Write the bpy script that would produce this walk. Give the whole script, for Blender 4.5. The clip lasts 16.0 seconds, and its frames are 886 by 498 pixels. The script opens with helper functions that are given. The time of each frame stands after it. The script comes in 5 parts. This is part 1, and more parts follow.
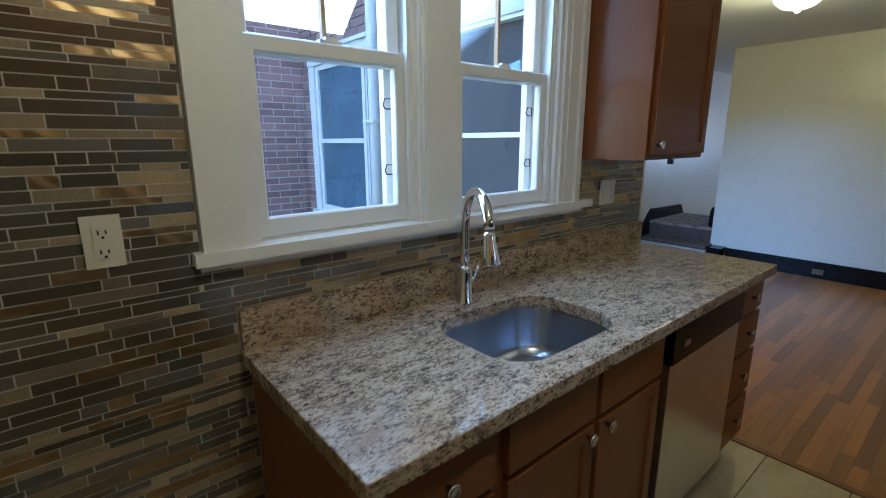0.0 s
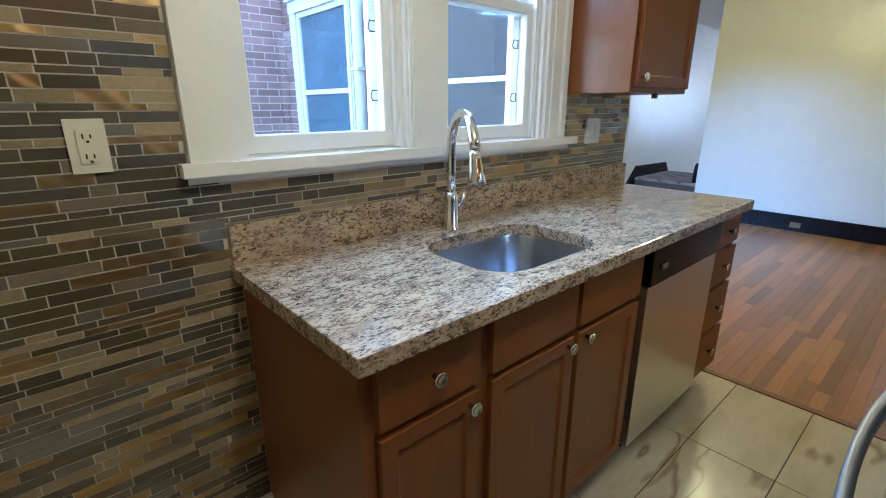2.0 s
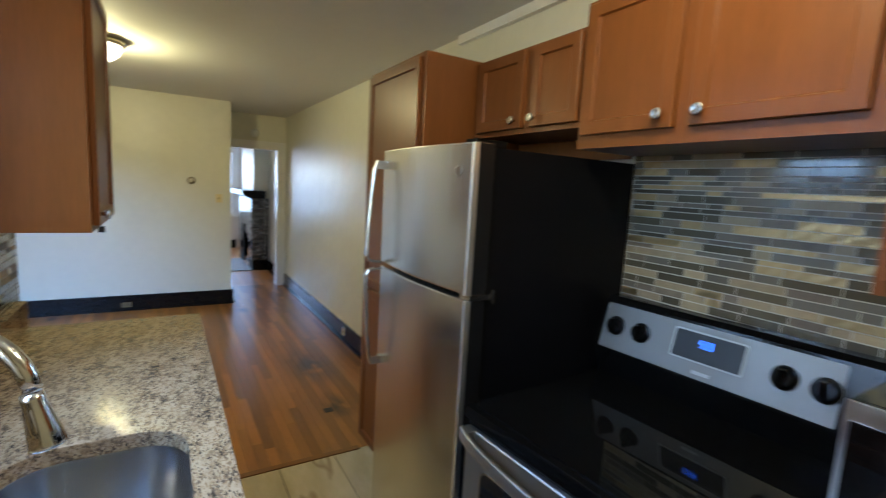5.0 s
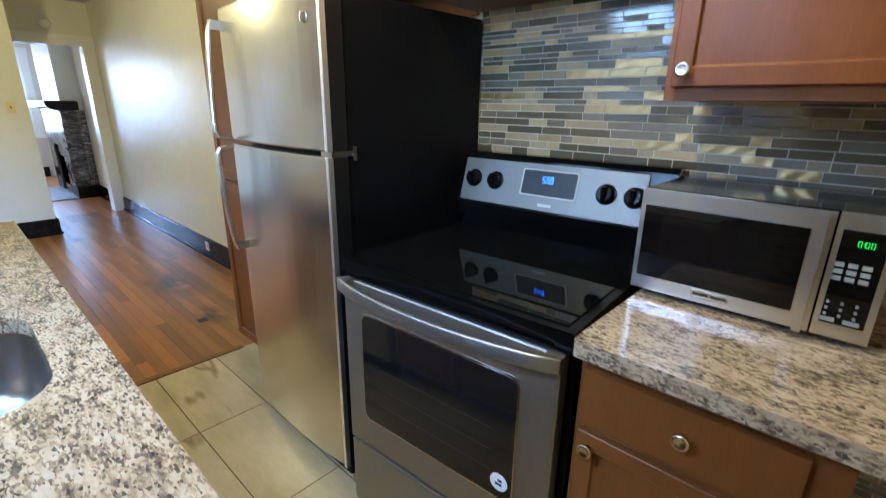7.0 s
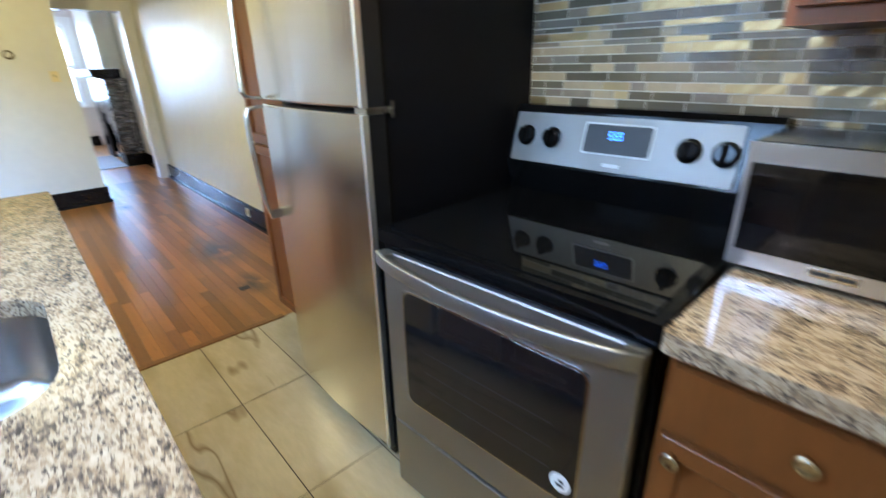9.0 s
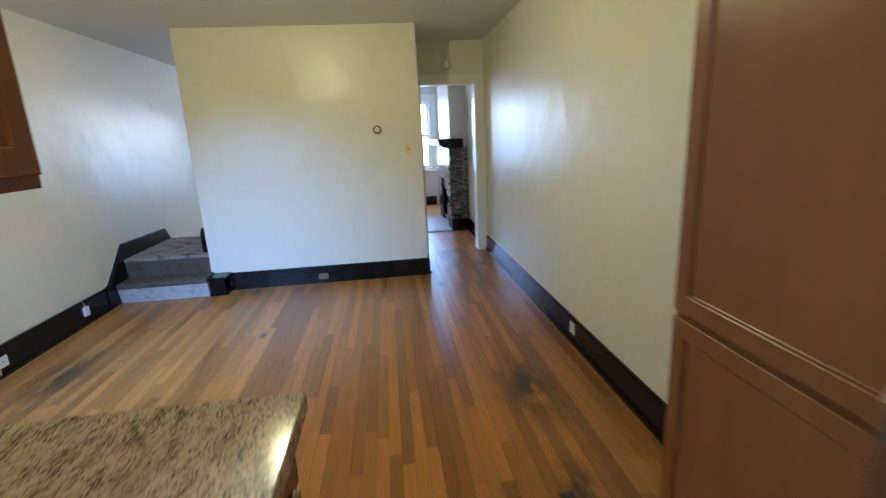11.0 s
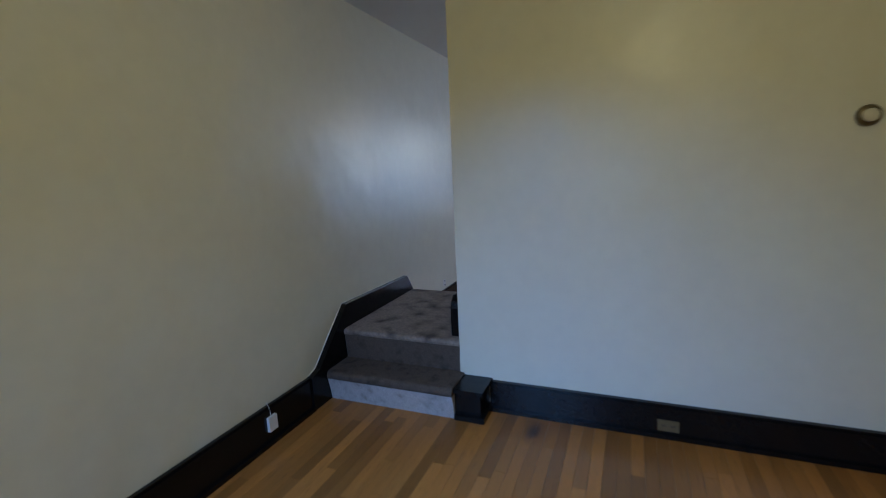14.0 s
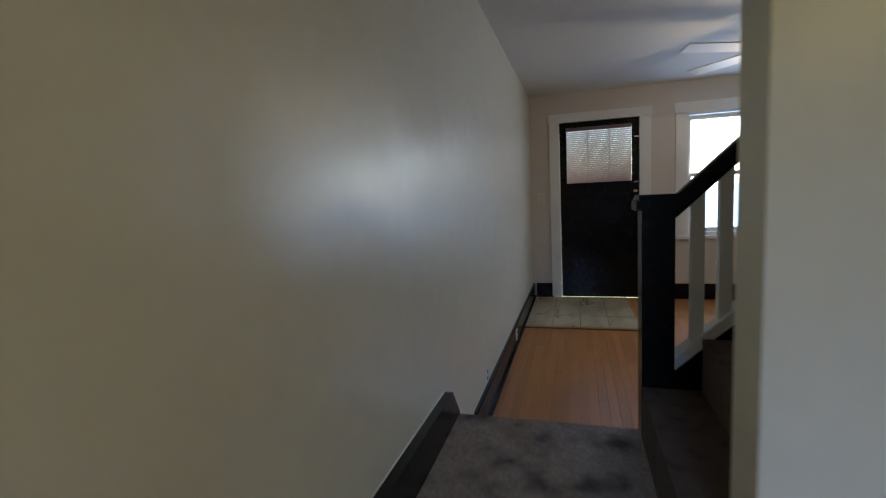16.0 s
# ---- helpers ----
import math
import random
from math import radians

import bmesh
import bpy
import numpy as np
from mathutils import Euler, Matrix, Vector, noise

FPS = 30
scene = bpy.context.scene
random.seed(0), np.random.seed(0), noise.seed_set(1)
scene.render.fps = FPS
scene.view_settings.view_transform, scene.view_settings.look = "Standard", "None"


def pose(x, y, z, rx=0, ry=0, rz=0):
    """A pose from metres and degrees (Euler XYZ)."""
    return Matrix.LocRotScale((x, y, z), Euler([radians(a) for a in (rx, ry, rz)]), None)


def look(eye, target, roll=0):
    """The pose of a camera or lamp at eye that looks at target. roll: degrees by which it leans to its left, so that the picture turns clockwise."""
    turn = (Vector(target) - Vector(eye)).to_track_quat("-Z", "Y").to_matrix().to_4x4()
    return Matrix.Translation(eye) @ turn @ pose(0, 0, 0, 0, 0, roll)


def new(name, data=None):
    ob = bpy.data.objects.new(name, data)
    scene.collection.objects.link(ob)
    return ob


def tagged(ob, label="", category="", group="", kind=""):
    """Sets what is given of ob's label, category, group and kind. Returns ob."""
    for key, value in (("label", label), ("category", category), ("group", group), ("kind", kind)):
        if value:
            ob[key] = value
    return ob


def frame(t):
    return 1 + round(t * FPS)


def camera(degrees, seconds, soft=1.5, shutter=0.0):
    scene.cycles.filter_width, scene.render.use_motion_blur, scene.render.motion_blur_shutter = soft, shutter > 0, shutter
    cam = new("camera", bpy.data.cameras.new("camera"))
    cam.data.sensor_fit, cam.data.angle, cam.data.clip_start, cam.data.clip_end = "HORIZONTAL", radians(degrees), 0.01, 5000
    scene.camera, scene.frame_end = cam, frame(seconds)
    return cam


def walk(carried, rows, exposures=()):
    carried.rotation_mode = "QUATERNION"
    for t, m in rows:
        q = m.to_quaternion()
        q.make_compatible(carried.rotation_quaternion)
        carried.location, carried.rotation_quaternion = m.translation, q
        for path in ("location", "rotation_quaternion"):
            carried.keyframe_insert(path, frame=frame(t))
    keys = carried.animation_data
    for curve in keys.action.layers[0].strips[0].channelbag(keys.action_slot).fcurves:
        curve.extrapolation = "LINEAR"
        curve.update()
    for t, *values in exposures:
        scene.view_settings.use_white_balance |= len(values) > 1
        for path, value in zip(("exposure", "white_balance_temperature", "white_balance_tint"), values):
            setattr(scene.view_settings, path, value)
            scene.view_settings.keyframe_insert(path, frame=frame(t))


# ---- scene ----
cam = camera(87.7, 16.0, soft=1.0, shutter=0.45)
PATH = [
    (0, (0.216, 0.137, 1.425), (1.462, 1.633, 0.969), -0.2),
    (0.5, (0.179, 0.089, 1.386), (1.43, 1.575, 0.91), -0.3),
    (1, (0.172, 0.085, 1.355), (1.424, 1.561, 0.85), -0.3),
    (1.5, (0.171, 0.086, 1.324), (1.426, 1.548, 0.787), -0.2),
    (2, (0.179, 0.091, 1.304), (1.443, 1.524, 0.712), -0.1),
    (2.5, (0.2, 0.133, 1.327), (1.515, 1.516, 0.731), 0.2),
    (3, (0.225, 0.247, 1.381), (1.746, 1.424, 0.831), 1.2),
    (3.5, (0.274, 0.403, 1.434), (2.067, 1.157, 0.965), 1.0),
    (4, (0.344, 0.548, 1.469), (2.296, 0.742, 1.078), 2.0),
    (4.2, (0.339, 0.588, 1.499), (2.305, 0.539, 1.137), 2.2),
    (4.5, (0.307, 0.671, 1.525), (2.228, 0.218, 1.203), 3.3),
    (5, (0.165, 0.799, 1.544), (1.863, -0.227, 1.285), 3.2),
    (5.2, (0.123, 0.826, 1.536), (1.745, -0.319, 1.298), 3.3),
    (7.3, (0.087, 0.815, 1.34), (1.34, -0.589, 0.663), 0.2),
    (7.5, (0.088, 0.81, 1.32), (1.313, -0.596, 0.597), -0.1),
    (8, (0.086, 0.804, 1.284), (1.284, -0.598, 0.509), -0.1),
    (8.5, (0.101, 0.796, 1.287), (1.276, -0.591, 0.453), -0.3),
    (9, (0.221, 0.722, 1.338), (1.595, -0.521, 0.585), -1.3),
    (9.5, (0.462, 0.563, 1.353), (2.1, -0.372, 0.688), -0.7),
    (10, (0.802, 0.481, 1.374), (2.601, -0.185, 0.807), -1.1),
    (10.2, (0.963, 0.473, 1.414), (2.797, -0.1, 0.861), -1.7),
    (12.3, (2.68, 0.601, 1.368), (4.622, 0.91, 1.003), -2.3),
    (12.5, (2.821, 0.654, 1.367), (4.752, 1.034, 1.008), -2.4),
    (13, (3.189, 0.843, 1.36), (5.073, 1.422, 1.021), -2.5),
    (13.5, (3.56, 1.088, 1.347), (5.399, 1.803, 1.02), -2.4),
    (14, (3.937, 1.393, 1.343), (5.759, 2.146, 1.005), -2.6),
    (14.5, (4.324, 1.704, 1.352), (6.137, 2.477, 1.012), -3.0),
    (15, (4.707, 2.071, 1.282), (6.541, 2.814, 0.988), -3.7),
    (15.5, (5.032, 2.33, 1.307), (6.888, 3.029, 1.049), -2.5),
    (16, (5.461, 2.565, 1.308), (7.367, 3.126, 1.079), -2.9),
]
walk(cam, [(t, look(eye, target, roll)) for t, eye, target, roll in PATH],
     [(0, 2.85, 5250, 10), (1, 3.4, 5250, 10), (2.5, 3.95, 5200, 10), (3.5, 3.6, 5150, 10), (4, 3.4, 5000, 10), (4.5, 3.2, 5300, 10), (5, 3.42, 6000, 10), (8, 4.27, 5700, 10),
      (9, 4.36, 5800, 10), (9.5, 4.1, 6000, 10), (10, 4.05, 5900, 10), (12.5, 2.9, 5500, 10), (14.5, 2.52, 5850, 10), (15.5, 2.42, 6400, 10), (16, 2.42, 6700, 10)])

# ---- world and light ----
world = bpy.data.worlds.new("world")
scene.world = world
world.use_nodes = True
wn = world.node_tree
sky = wn.nodes.new("ShaderNodeTexSky")
sky.sky_type, sky.sun_disc = "NISHITA", False
sky.sun_elevation, sky.sun_rotation = radians(30), radians(168)
wn.nodes["Background"].inputs["Strength"].default_value = 0.23
wn.links.new(sky.outputs["Color"], wn.nodes["Background"].inputs["Color"])
sun = new("sun", bpy.data.lights.new("sun", "SUN"))
sun.data.energy, sun.data.angle, sun.data.color = 3.5, radians(0.5), (1, 0.95, 0.87)
sun.matrix_world = look((0.2 * 20, -0.98 * 20, 11.5), (0, 0, 0))


def lamp(name, loc, energy, radius, color):
    ob = new(name, bpy.data.lights.new(name, "POINT"))
    ob.data.energy, ob.data.shadow_soft_size, ob.data.color = energy, radius, color
    ob.location = loc
    return ob


WARM = (1.0, 0.86, 0.40)
lamp("dining_bulb", (4.15, 1.19, 2.27), 3.2, 0.06, WARM)
lamp("fan_bulb", (9.24, 1.20, 2.04), 1.7, 0.05, (1.0, 0.84, 0.66))
lamp("kitchen_bulb", (0.62, 0.15, 2.27), 2.1, 0.06, (1.0, 0.86, 0.52))


def window_light(name, loc, target, w, h, energy, color=(0.40, 0.62, 1.0), spread=180):
    ob = new(name, bpy.data.lights.new(name, "AREA"))
    d = ob.data
    d.shape, d.size, d.size_y, d.energy, d.color = "RECTANGLE", w, h, energy, color
    d.spread = radians(spread)
    ob.matrix_world = look(loc, target)
    return ob


window_light("sky_window_a", (0.825, 1.42, 1.93), (0.825, 0.35, 0.70), 0.38, 0.50, 0.52, (0.42, 0.66, 1.0), 105)
window_light("sky_window_b", (1.495, 1.42, 1.93), (1.495, 0.35, 0.70), 0.38, 0.50, 0.52, (0.42, 0.66, 1.0), 105)
window_light("sky_window_c", (2.462, 2.42, 1.94), (5.75, 1.85, -0.2), 0.85, 0.28, 1.95, (0.23, 0.485, 1.0), spread=60)
window_light("sky_window_d", (11.32, 0.92, 1.4), (9.0, 0.92, 1.2), 0.85, 1.3, 2.4, (0.27, 0.50, 1.0))
window_light("sky_window_e", (11.32, -0.05, 1.4), (9.0, -0.05, 1.2), 0.7, 1.3, 1.8, (0.27, 0.50, 1.0))


# ---- materials ----
def mat(name, color, rough=0.5, metal=0.0, var=0.08, scale=6.0, bump=0.0, bscale=60.0, spec=0.5, island=0.0, coat=0.0, stretch=(1, 1, 1), hue=None, rv=0.2, bdetail=4):
    """A base colour with variation at two scales, bump, and a shift from object to object and piece to piece."""
    m = bpy.data.materials.new(name)
    m.use_nodes = True
    n, l = m.node_tree.nodes, m.node_tree.links
    b = n["Principled BSDF"]
    b.inputs["Roughness"].default_value, b.inputs["Metallic"].default_value = rough, metal
    b.inputs["Specular IOR Level"].default_value = spec
    b.inputs["Coat Weight"].default_value = coat
    b.inputs["Coat Roughness"].default_value = 0.12
    tc = n.new("ShaderNodeTexCoord")
    geo = n.new("ShaderNodeNewGeometry")
    mp = n.new("ShaderNodeMapping")
    mp.inputs["Scale"].default_value = stretch
    l.new(geo.outputs["Position"], mp.inputs["Vector"])
    n1, n2 = n.new("ShaderNodeTexNoise"), n.new("ShaderNodeTexNoise")
    n1.inputs["Scale"].default_value, n1.inputs["Detail"].default_value = scale, 5
    n2.inputs["Scale"].default_value, n2.inputs["Detail"].default_value = scale * 9, 3
    l.new(mp.outputs["Vector"], n1.inputs["Vector"])
    l.new(mp.outputs["Vector"], n2.inputs["Vector"])
    add = n.new("ShaderNodeMath")
    add.operation = "ADD"
    l.new(n1.outputs["Fac"], add.inputs[0])
    l.new(n2.outputs["Fac"], add.inputs[1])
    rg = n.new("ShaderNodeMapRange")
    rg.inputs["From Min"].default_value, rg.inputs["From Max"].default_value = 0.6, 1.4
    rg.inputs["To Min"].default_value, rg.inputs["To Max"].default_value = 1 - var, 1 + var
    l.new(add.outputs[0], rg.inputs["Value"])
    val = rg.outputs["Result"]
    if island:
        oi = n.new("ShaderNodeObjectInfo")
        a2 = n.new("ShaderNodeMath")
        a2.operation = "ADD"
        l.new(oi.outputs["Random"], a2.inputs[0])
        l.new(geo.outputs["Random Per Island"], a2.inputs[1])
        fr = n.new("ShaderNodeMath")
        fr.operation = "FRACT"
        l.new(a2.outputs[0], fr.inputs[0])
        r2 = n.new("ShaderNodeMapRange")
        r2.inputs["To Min"].default_value, r2.inputs["To Max"].default_value = 1 - island, 1 + island
        l.new(fr.outputs[0], r2.inputs["Value"])
        mu = n.new("ShaderNodeMath")
        mu.operation = "MULTIPLY"
        l.new(val, mu.inputs[0])
        l.new(r2.outputs["Result"], mu.inputs[1])
        val = mu.outputs[0]
    hs = n.new("ShaderNodeHueSaturation")
    hs.inputs["Color"].default_value = (*color, 1)
    l.new(val, hs.inputs["Value"])
    out = hs.outputs["Color"]
    if hue:
        mx = n.new("ShaderNodeMix")
        mx.data_type = "RGBA"
        mx.inputs["B"].default_value = (*hue, 1)
        l.new(out, mx.inputs["A"])
        ramp = n.new("ShaderNodeMapRange")
        ramp.inputs["From Min"].default_value, ramp.inputs["From Max"].default_value = 0.45, 0.7
        l.new(n1.outputs["Fac"], ramp.inputs["Value"])
        l.new(ramp.outputs["Result"], mx.inputs["Factor"])
        out = mx.outputs["Result"]
    l.new(out, b.inputs["Base Color"])
    rr = n.new("ShaderNodeMapRange")
    rr.inputs["To Min"].default_value, rr.inputs["To Max"].default_value = max(0.02, rough * (1 - rv)), min(1, rough * (1 + rv))
    l.new(n1.outputs["Fac"], rr.inputs["Value"])
    l.new(rr.outputs["Result"], b.inputs["Roughness"])
    if bump:
        n3 = n.new("ShaderNodeTexNoise")
        n3.inputs["Scale"].default_value, n3.inputs["Detail"].default_value = bscale, bdetail
        l.new(mp.outputs["Vector"], n3.inputs["Vector"])
        bp = n.new("ShaderNodeBump")
        bp.inputs["Strength"].default_value, bp.inputs["Distance"].default_value = bump, 0.01
        l.new(n3.outputs["Fac"], bp.inputs["Height"])
        l.new(bp.outputs["Normal"], b.inputs["Normal"])
    return m


def granite(name):
    m = bpy.data.materials.new(name)
    m.use_nodes = True
    n, l = m.node_tree.nodes, m.node_tree.links
    b = n["Principled BSDF"]
    geo, mp = n.new("ShaderNodeNewGeometry"), n.new("ShaderNodeMapping")
    mp.inputs["Scale"].default_value = (0.68, 1.5, 1.15)
    mp.inputs["Rotation"].default_value = (0, 0, 0.3)
    l.new(geo.outputs["Position"], mp.inputs["Vector"])

    def noise_at(scale, lo, hi, detail=4, rough=0.6):
        t = n.new("ShaderNodeTexNoise")
        t.inputs["Scale"].default_value, t.inputs["Detail"].default_value, t.inputs["Roughness"].default_value = scale, detail, rough
        l.new(mp.outputs["Vector"], t.inputs["Vector"])
        r = n.new("ShaderNodeMapRange")
        r.inputs["From Min"].default_value, r.inputs["From Max"].default_value = lo, hi
        l.new(t.outputs["Fac"], r.inputs["Value"])
        return r.outputs["Result"]

    def mixed(a, col, fac):
        x = n.new("ShaderNodeMix")
        x.data_type = "RGBA"
        if isinstance(a, tuple):
            x.inputs["A"].default_value = (*a, 1)
        else:
            l.new(a, x.inputs["A"])
        x.inputs["B"].default_value = (*col, 1)
        l.new(fac, x.inputs["Factor"])
        return x.outputs["Result"]

    warp = n.new("ShaderNodeTexNoise")
    warp.inputs["Scale"].default_value, warp.inputs["Detail"].default_value = 95, 2
    l.new(mp.outputs["Vector"], warp.inputs["Vector"])
    push = n.new("ShaderNodeVectorMath")
    push.operation = "MULTIPLY_ADD"
    push.inputs[1].default_value = (0.011, 0.011, 0.011)
    l.new(warp.outputs["Color"], push.inputs[0])
    l.new(mp.outputs["Vector"], push.inputs[2])
    grain = n.new("ShaderNodeTexVoronoi")
    grain.inputs["Scale"].default_value = 190
    l.new(push.outputs["Vector"], grain.inputs["Vector"])
    chance = n.new("ShaderNodeSeparateColor")
    l.new(grain.outputs["Color"], chance.inputs["Color"])
    clump = n.new("ShaderNodeMath")
    clump.operation = "MULTIPLY_ADD"
    clump.inputs[1].default_value = 0.95
    l.new(noise_at(27, 0.35, 0.68, 4, 0.62), clump.inputs[0])
    l.new(chance.outputs["Red"], clump.inputs[2])
    half = n.new("ShaderNodeMath")
    half.operation = "MULTIPLY"
    half.inputs[1].default_value = 0.5
    l.new(clump.outputs[0], half.inputs[0])
    ramp = n.new("ShaderNodeValToRGB")
    stops = ((0.0, (0.53, 0.42, 0.30)), (0.36, (0.475, 0.365, 0.248)), (0.48, (0.385, 0.28, 0.176)), (0.58, (0.29, 0.197, 0.115)),
             (0.67, (0.19, 0.14, 0.10)), (0.76, (0.12, 0.09, 0.07)), (0.86, (0.055, 0.043, 0.034)))
    ramp.color_ramp.interpolation = "LINEAR"
    while len(ramp.color_ramp.elements) < len(stops):
        ramp.color_ramp.elements.new(0.5)
    for e, (at, col) in zip(ramp.color_ramp.elements, stops):
        e.position, e.color = at, (*col, 1)
    l.new(half.outputs[0], ramp.inputs["Fac"])
    c = mixed(ramp.outputs["Color"], (0.33, 0.235, 0.15), noise_at(10, 0.52, 0.80, 4, 0.55))
    spot = n.new("ShaderNodeMapRange")
    spot.inputs["From Min"].default_value, spot.inputs["From Max"].default_value, spot.inputs["To Max"].default_value = 0.90, 0.94, 0.85
    l.new(chance.outputs["Green"], spot.inputs["Value"])
    c = mixed(c, (0.05, 0.042, 0.038), spot.outputs["Result"])
    l.new(c, b.inputs["Base Color"])
    b.inputs["Roughness"].default_value = 0.12
    return m


def oak(name, col, stains, island=0.36):
    """Oak strips, each of its own tone, with grain along x, dark flecks and a few old stains."""
    m = mat(name, col, 0.31, var=0.18, scale=1.6, stretch=(1.5, 17, 17), island=island, bump=0.05, bscale=3, spec=0.46)
    n, l = m.node_tree.nodes, m.node_tree.links
    b = n["Principled BSDF"]
    geo = n.new("ShaderNodeNewGeometry")
    nz = n.new("ShaderNodeTexNoise")
    nz.inputs["Scale"].default_value, nz.inputs["Detail"].default_value = 7, 6
    along = n.new("ShaderNodeVectorMath")
    along.operation = "MULTIPLY"
    along.inputs[1].default_value = (0.7, 1.5, 1.0)
    l.new(geo.outputs["Position"], along.inputs[0])
    l.new(along.outputs["Vector"], nz.inputs["Vector"])
    total = None
    for x, y, r in stains:
        d = n.new("ShaderNodeVectorMath")
        d.operation = "DISTANCE"
        d.inputs[1].default_value = (x * 0.7, y * 1.5, 0)
        l.new(along.outputs["Vector"], d.inputs[0])
        f = n.new("ShaderNodeMapRange")
        f.inputs["From Min"].default_value, f.inputs["From Max"].default_value = r, r * 0.15
        f.inputs["To Max"].default_value = 1.0
        l.new(d.outputs["Value"], f.inputs["Value"])
        if total is None:
            total = f.outputs["Result"]
        else:
            mx = n.new("ShaderNodeMath")
            mx.operation = "MAXIMUM"
            l.new(total, mx.inputs[0])
            l.new(f.outputs["Result"], mx.inputs[1])
            total = mx.outputs[0]
    br = n.new("ShaderNodeMapRange")
    br.inputs["From Min"].default_value, br.inputs["From Max"].default_value = 0.30, 0.50
    l.new(nz.outputs["Fac"], br.inputs["Value"])
    mu = n.new("ShaderNodeMath")
    mu.operation = "MULTIPLY"
    l.new(total, mu.inputs[0])
    l.new(br.outputs["Result"], mu.inputs[1])
    long = n.new("ShaderNodeMapping")
    long.inputs["Scale"].default_value = (9, 70, 70)
    l.new(geo.outputs["Position"], long.inputs["Vector"])
    fleck = n.new("ShaderNodeTexNoise")
    fleck.inputs["Scale"].default_value, fleck.inputs["Detail"].default_value = 1.0, 3
    l.new(long.outputs["Vector"], fleck.inputs["Vector"])
    fl = n.new("ShaderNodeMapRange")
    fl.inputs["From Min"].default_value, fl.inputs["From Max"].default_value, fl.inputs["To Max"].default_value = 0.60, 0.76, 0.40
    l.new(fleck.outputs["Fac"], fl.inputs["Value"])
    most = n.new("ShaderNodeMath")
    most.operation = "MAXIMUM"
    l.new(mu.outputs[0], most.inputs[0])
    l.new(fl.outputs["Result"], most.inputs[1])
    mix = n.new("ShaderNodeMix")
    mix.data_type = "RGBA"
    mix.inputs["B"].default_value = (0.055, 0.030, 0.014, 1)
    l.new(most.outputs[0], mix.inputs["Factor"])
    l.new(b.inputs["Base Color"].links[0].from_socket, mix.inputs["A"])
    l.new(mix.outputs["Result"], b.inputs["Base Color"])
    return m


def veined(name, col, vein):
    """Glazed tile: soft clouds along x and thin wandering brown veins, different on every tile."""
    m = mat(name, col, 0.22, var=0.10, scale=2.2, stretch=(0.8, 2.4, 1), island=0.05, hue=(col[0] * 0.70, col[1] * 0.67, col[2] * 0.58))
    n, l = m.node_tree.nodes, m.node_tree.links
    b = n["Principled BSDF"]
    geo, oi, mp = n.new("ShaderNodeNewGeometry"), n.new("ShaderNodeObjectInfo"), n.new("ShaderNodeMapping")
    mp.inputs["Scale"].default_value = (1.1, 4.2, 1)
    shift = n.new("ShaderNodeVectorMath")
    shift.operation = "MULTIPLY_ADD"
    shift.inputs[1].default_value = (1, 1, 1)
    l.new(geo.outputs["Position"], shift.inputs[0])
    sc = n.new("ShaderNodeVectorMath")
    sc.operation = "SCALE"
    sc.inputs[0].default_value = (31, 17, 23)
    l.new(oi.outputs["Random"], sc.inputs["Scale"])
    l.new(sc.outputs["Vector"], shift.inputs[2])
    l.new(shift.outputs["Vector"], mp.inputs["Vector"])
    nz = n.new("ShaderNodeTexNoise")
    nz.inputs["Scale"].default_value, nz.inputs["Detail"].default_value, nz.inputs["Roughness"].default_value = 0.8, 3, 0.5
    l.new(mp.outputs["Vector"], nz.inputs["Vector"])
    off = n.new("ShaderNodeMath")
    off.operation = "SUBTRACT"
    off.inputs[1].default_value = 0.60
    l.new(nz.outputs["Fac"], off.inputs[0])
    ab = n.new("ShaderNodeMath")
    ab.operation = "ABSOLUTE"
    l.new(off.outputs[0], ab.inputs[0])
    rg = n.new("ShaderNodeMapRange")
    rg.inputs["From Min"].default_value, rg.inputs["From Max"].default_value = 0.018, 0.001
    rg.inputs["To Max"].default_value = 0.8
    l.new(ab.outputs[0], rg.inputs["Value"])
    mix = n.new("ShaderNodeMix")
    mix.data_type = "RGBA"
    mix.inputs["B"].default_value = (*vein, 1)
    l.new(rg.outputs["Result"], mix.inputs["Factor"])
    l.new(b.inputs["Base Color"].links[0].from_socket, mix.inputs["A"])
    l.new(mix.outputs["Result"], b.inputs["Base Color"])
    return m


def rippled(name, col):
    """Brushed metal tile pressed into soft waves."""
    m = mat(name, col, 0.38, 1.0, var=0.08, scale=18, island=0.15)
    n, l = m.node_tree.nodes, m.node_tree.links
    geo, wv, bp = n.new("ShaderNodeNewGeometry"), n.new("ShaderNodeTexWave"), n.new("ShaderNodeBump")
    wv.bands_direction = "DIAGONAL"
    wv.inputs["Scale"].default_value, wv.inputs["Distortion"].default_value, wv.inputs["Detail"].default_value = 11.0, 3.0, 1
    l.new(geo.outputs["Position"], wv.inputs["Vector"])
    bp.inputs["Strength"].default_value, bp.inputs["Distance"].default_value = 0.16, 0.008
    l.new(wv.outputs["Fac"], bp.inputs["Height"])
    l.new(bp.outputs["Normal"], n["Principled BSDF"].inputs["Normal"])
    return m


def window_glass(name, tint=(1, 1, 1), rough=0.0):
    m = bpy.data.materials.new(name)
    m.use_nodes = True
    b = m.node_tree.nodes["Principled BSDF"]
    b.inputs["Transmission Weight"].default_value, b.inputs["IOR"].default_value = 1, 1.45
    b.inputs["Roughness"].default_value, b.inputs["Base Color"].default_value = rough, (*tint, 1)
    return m


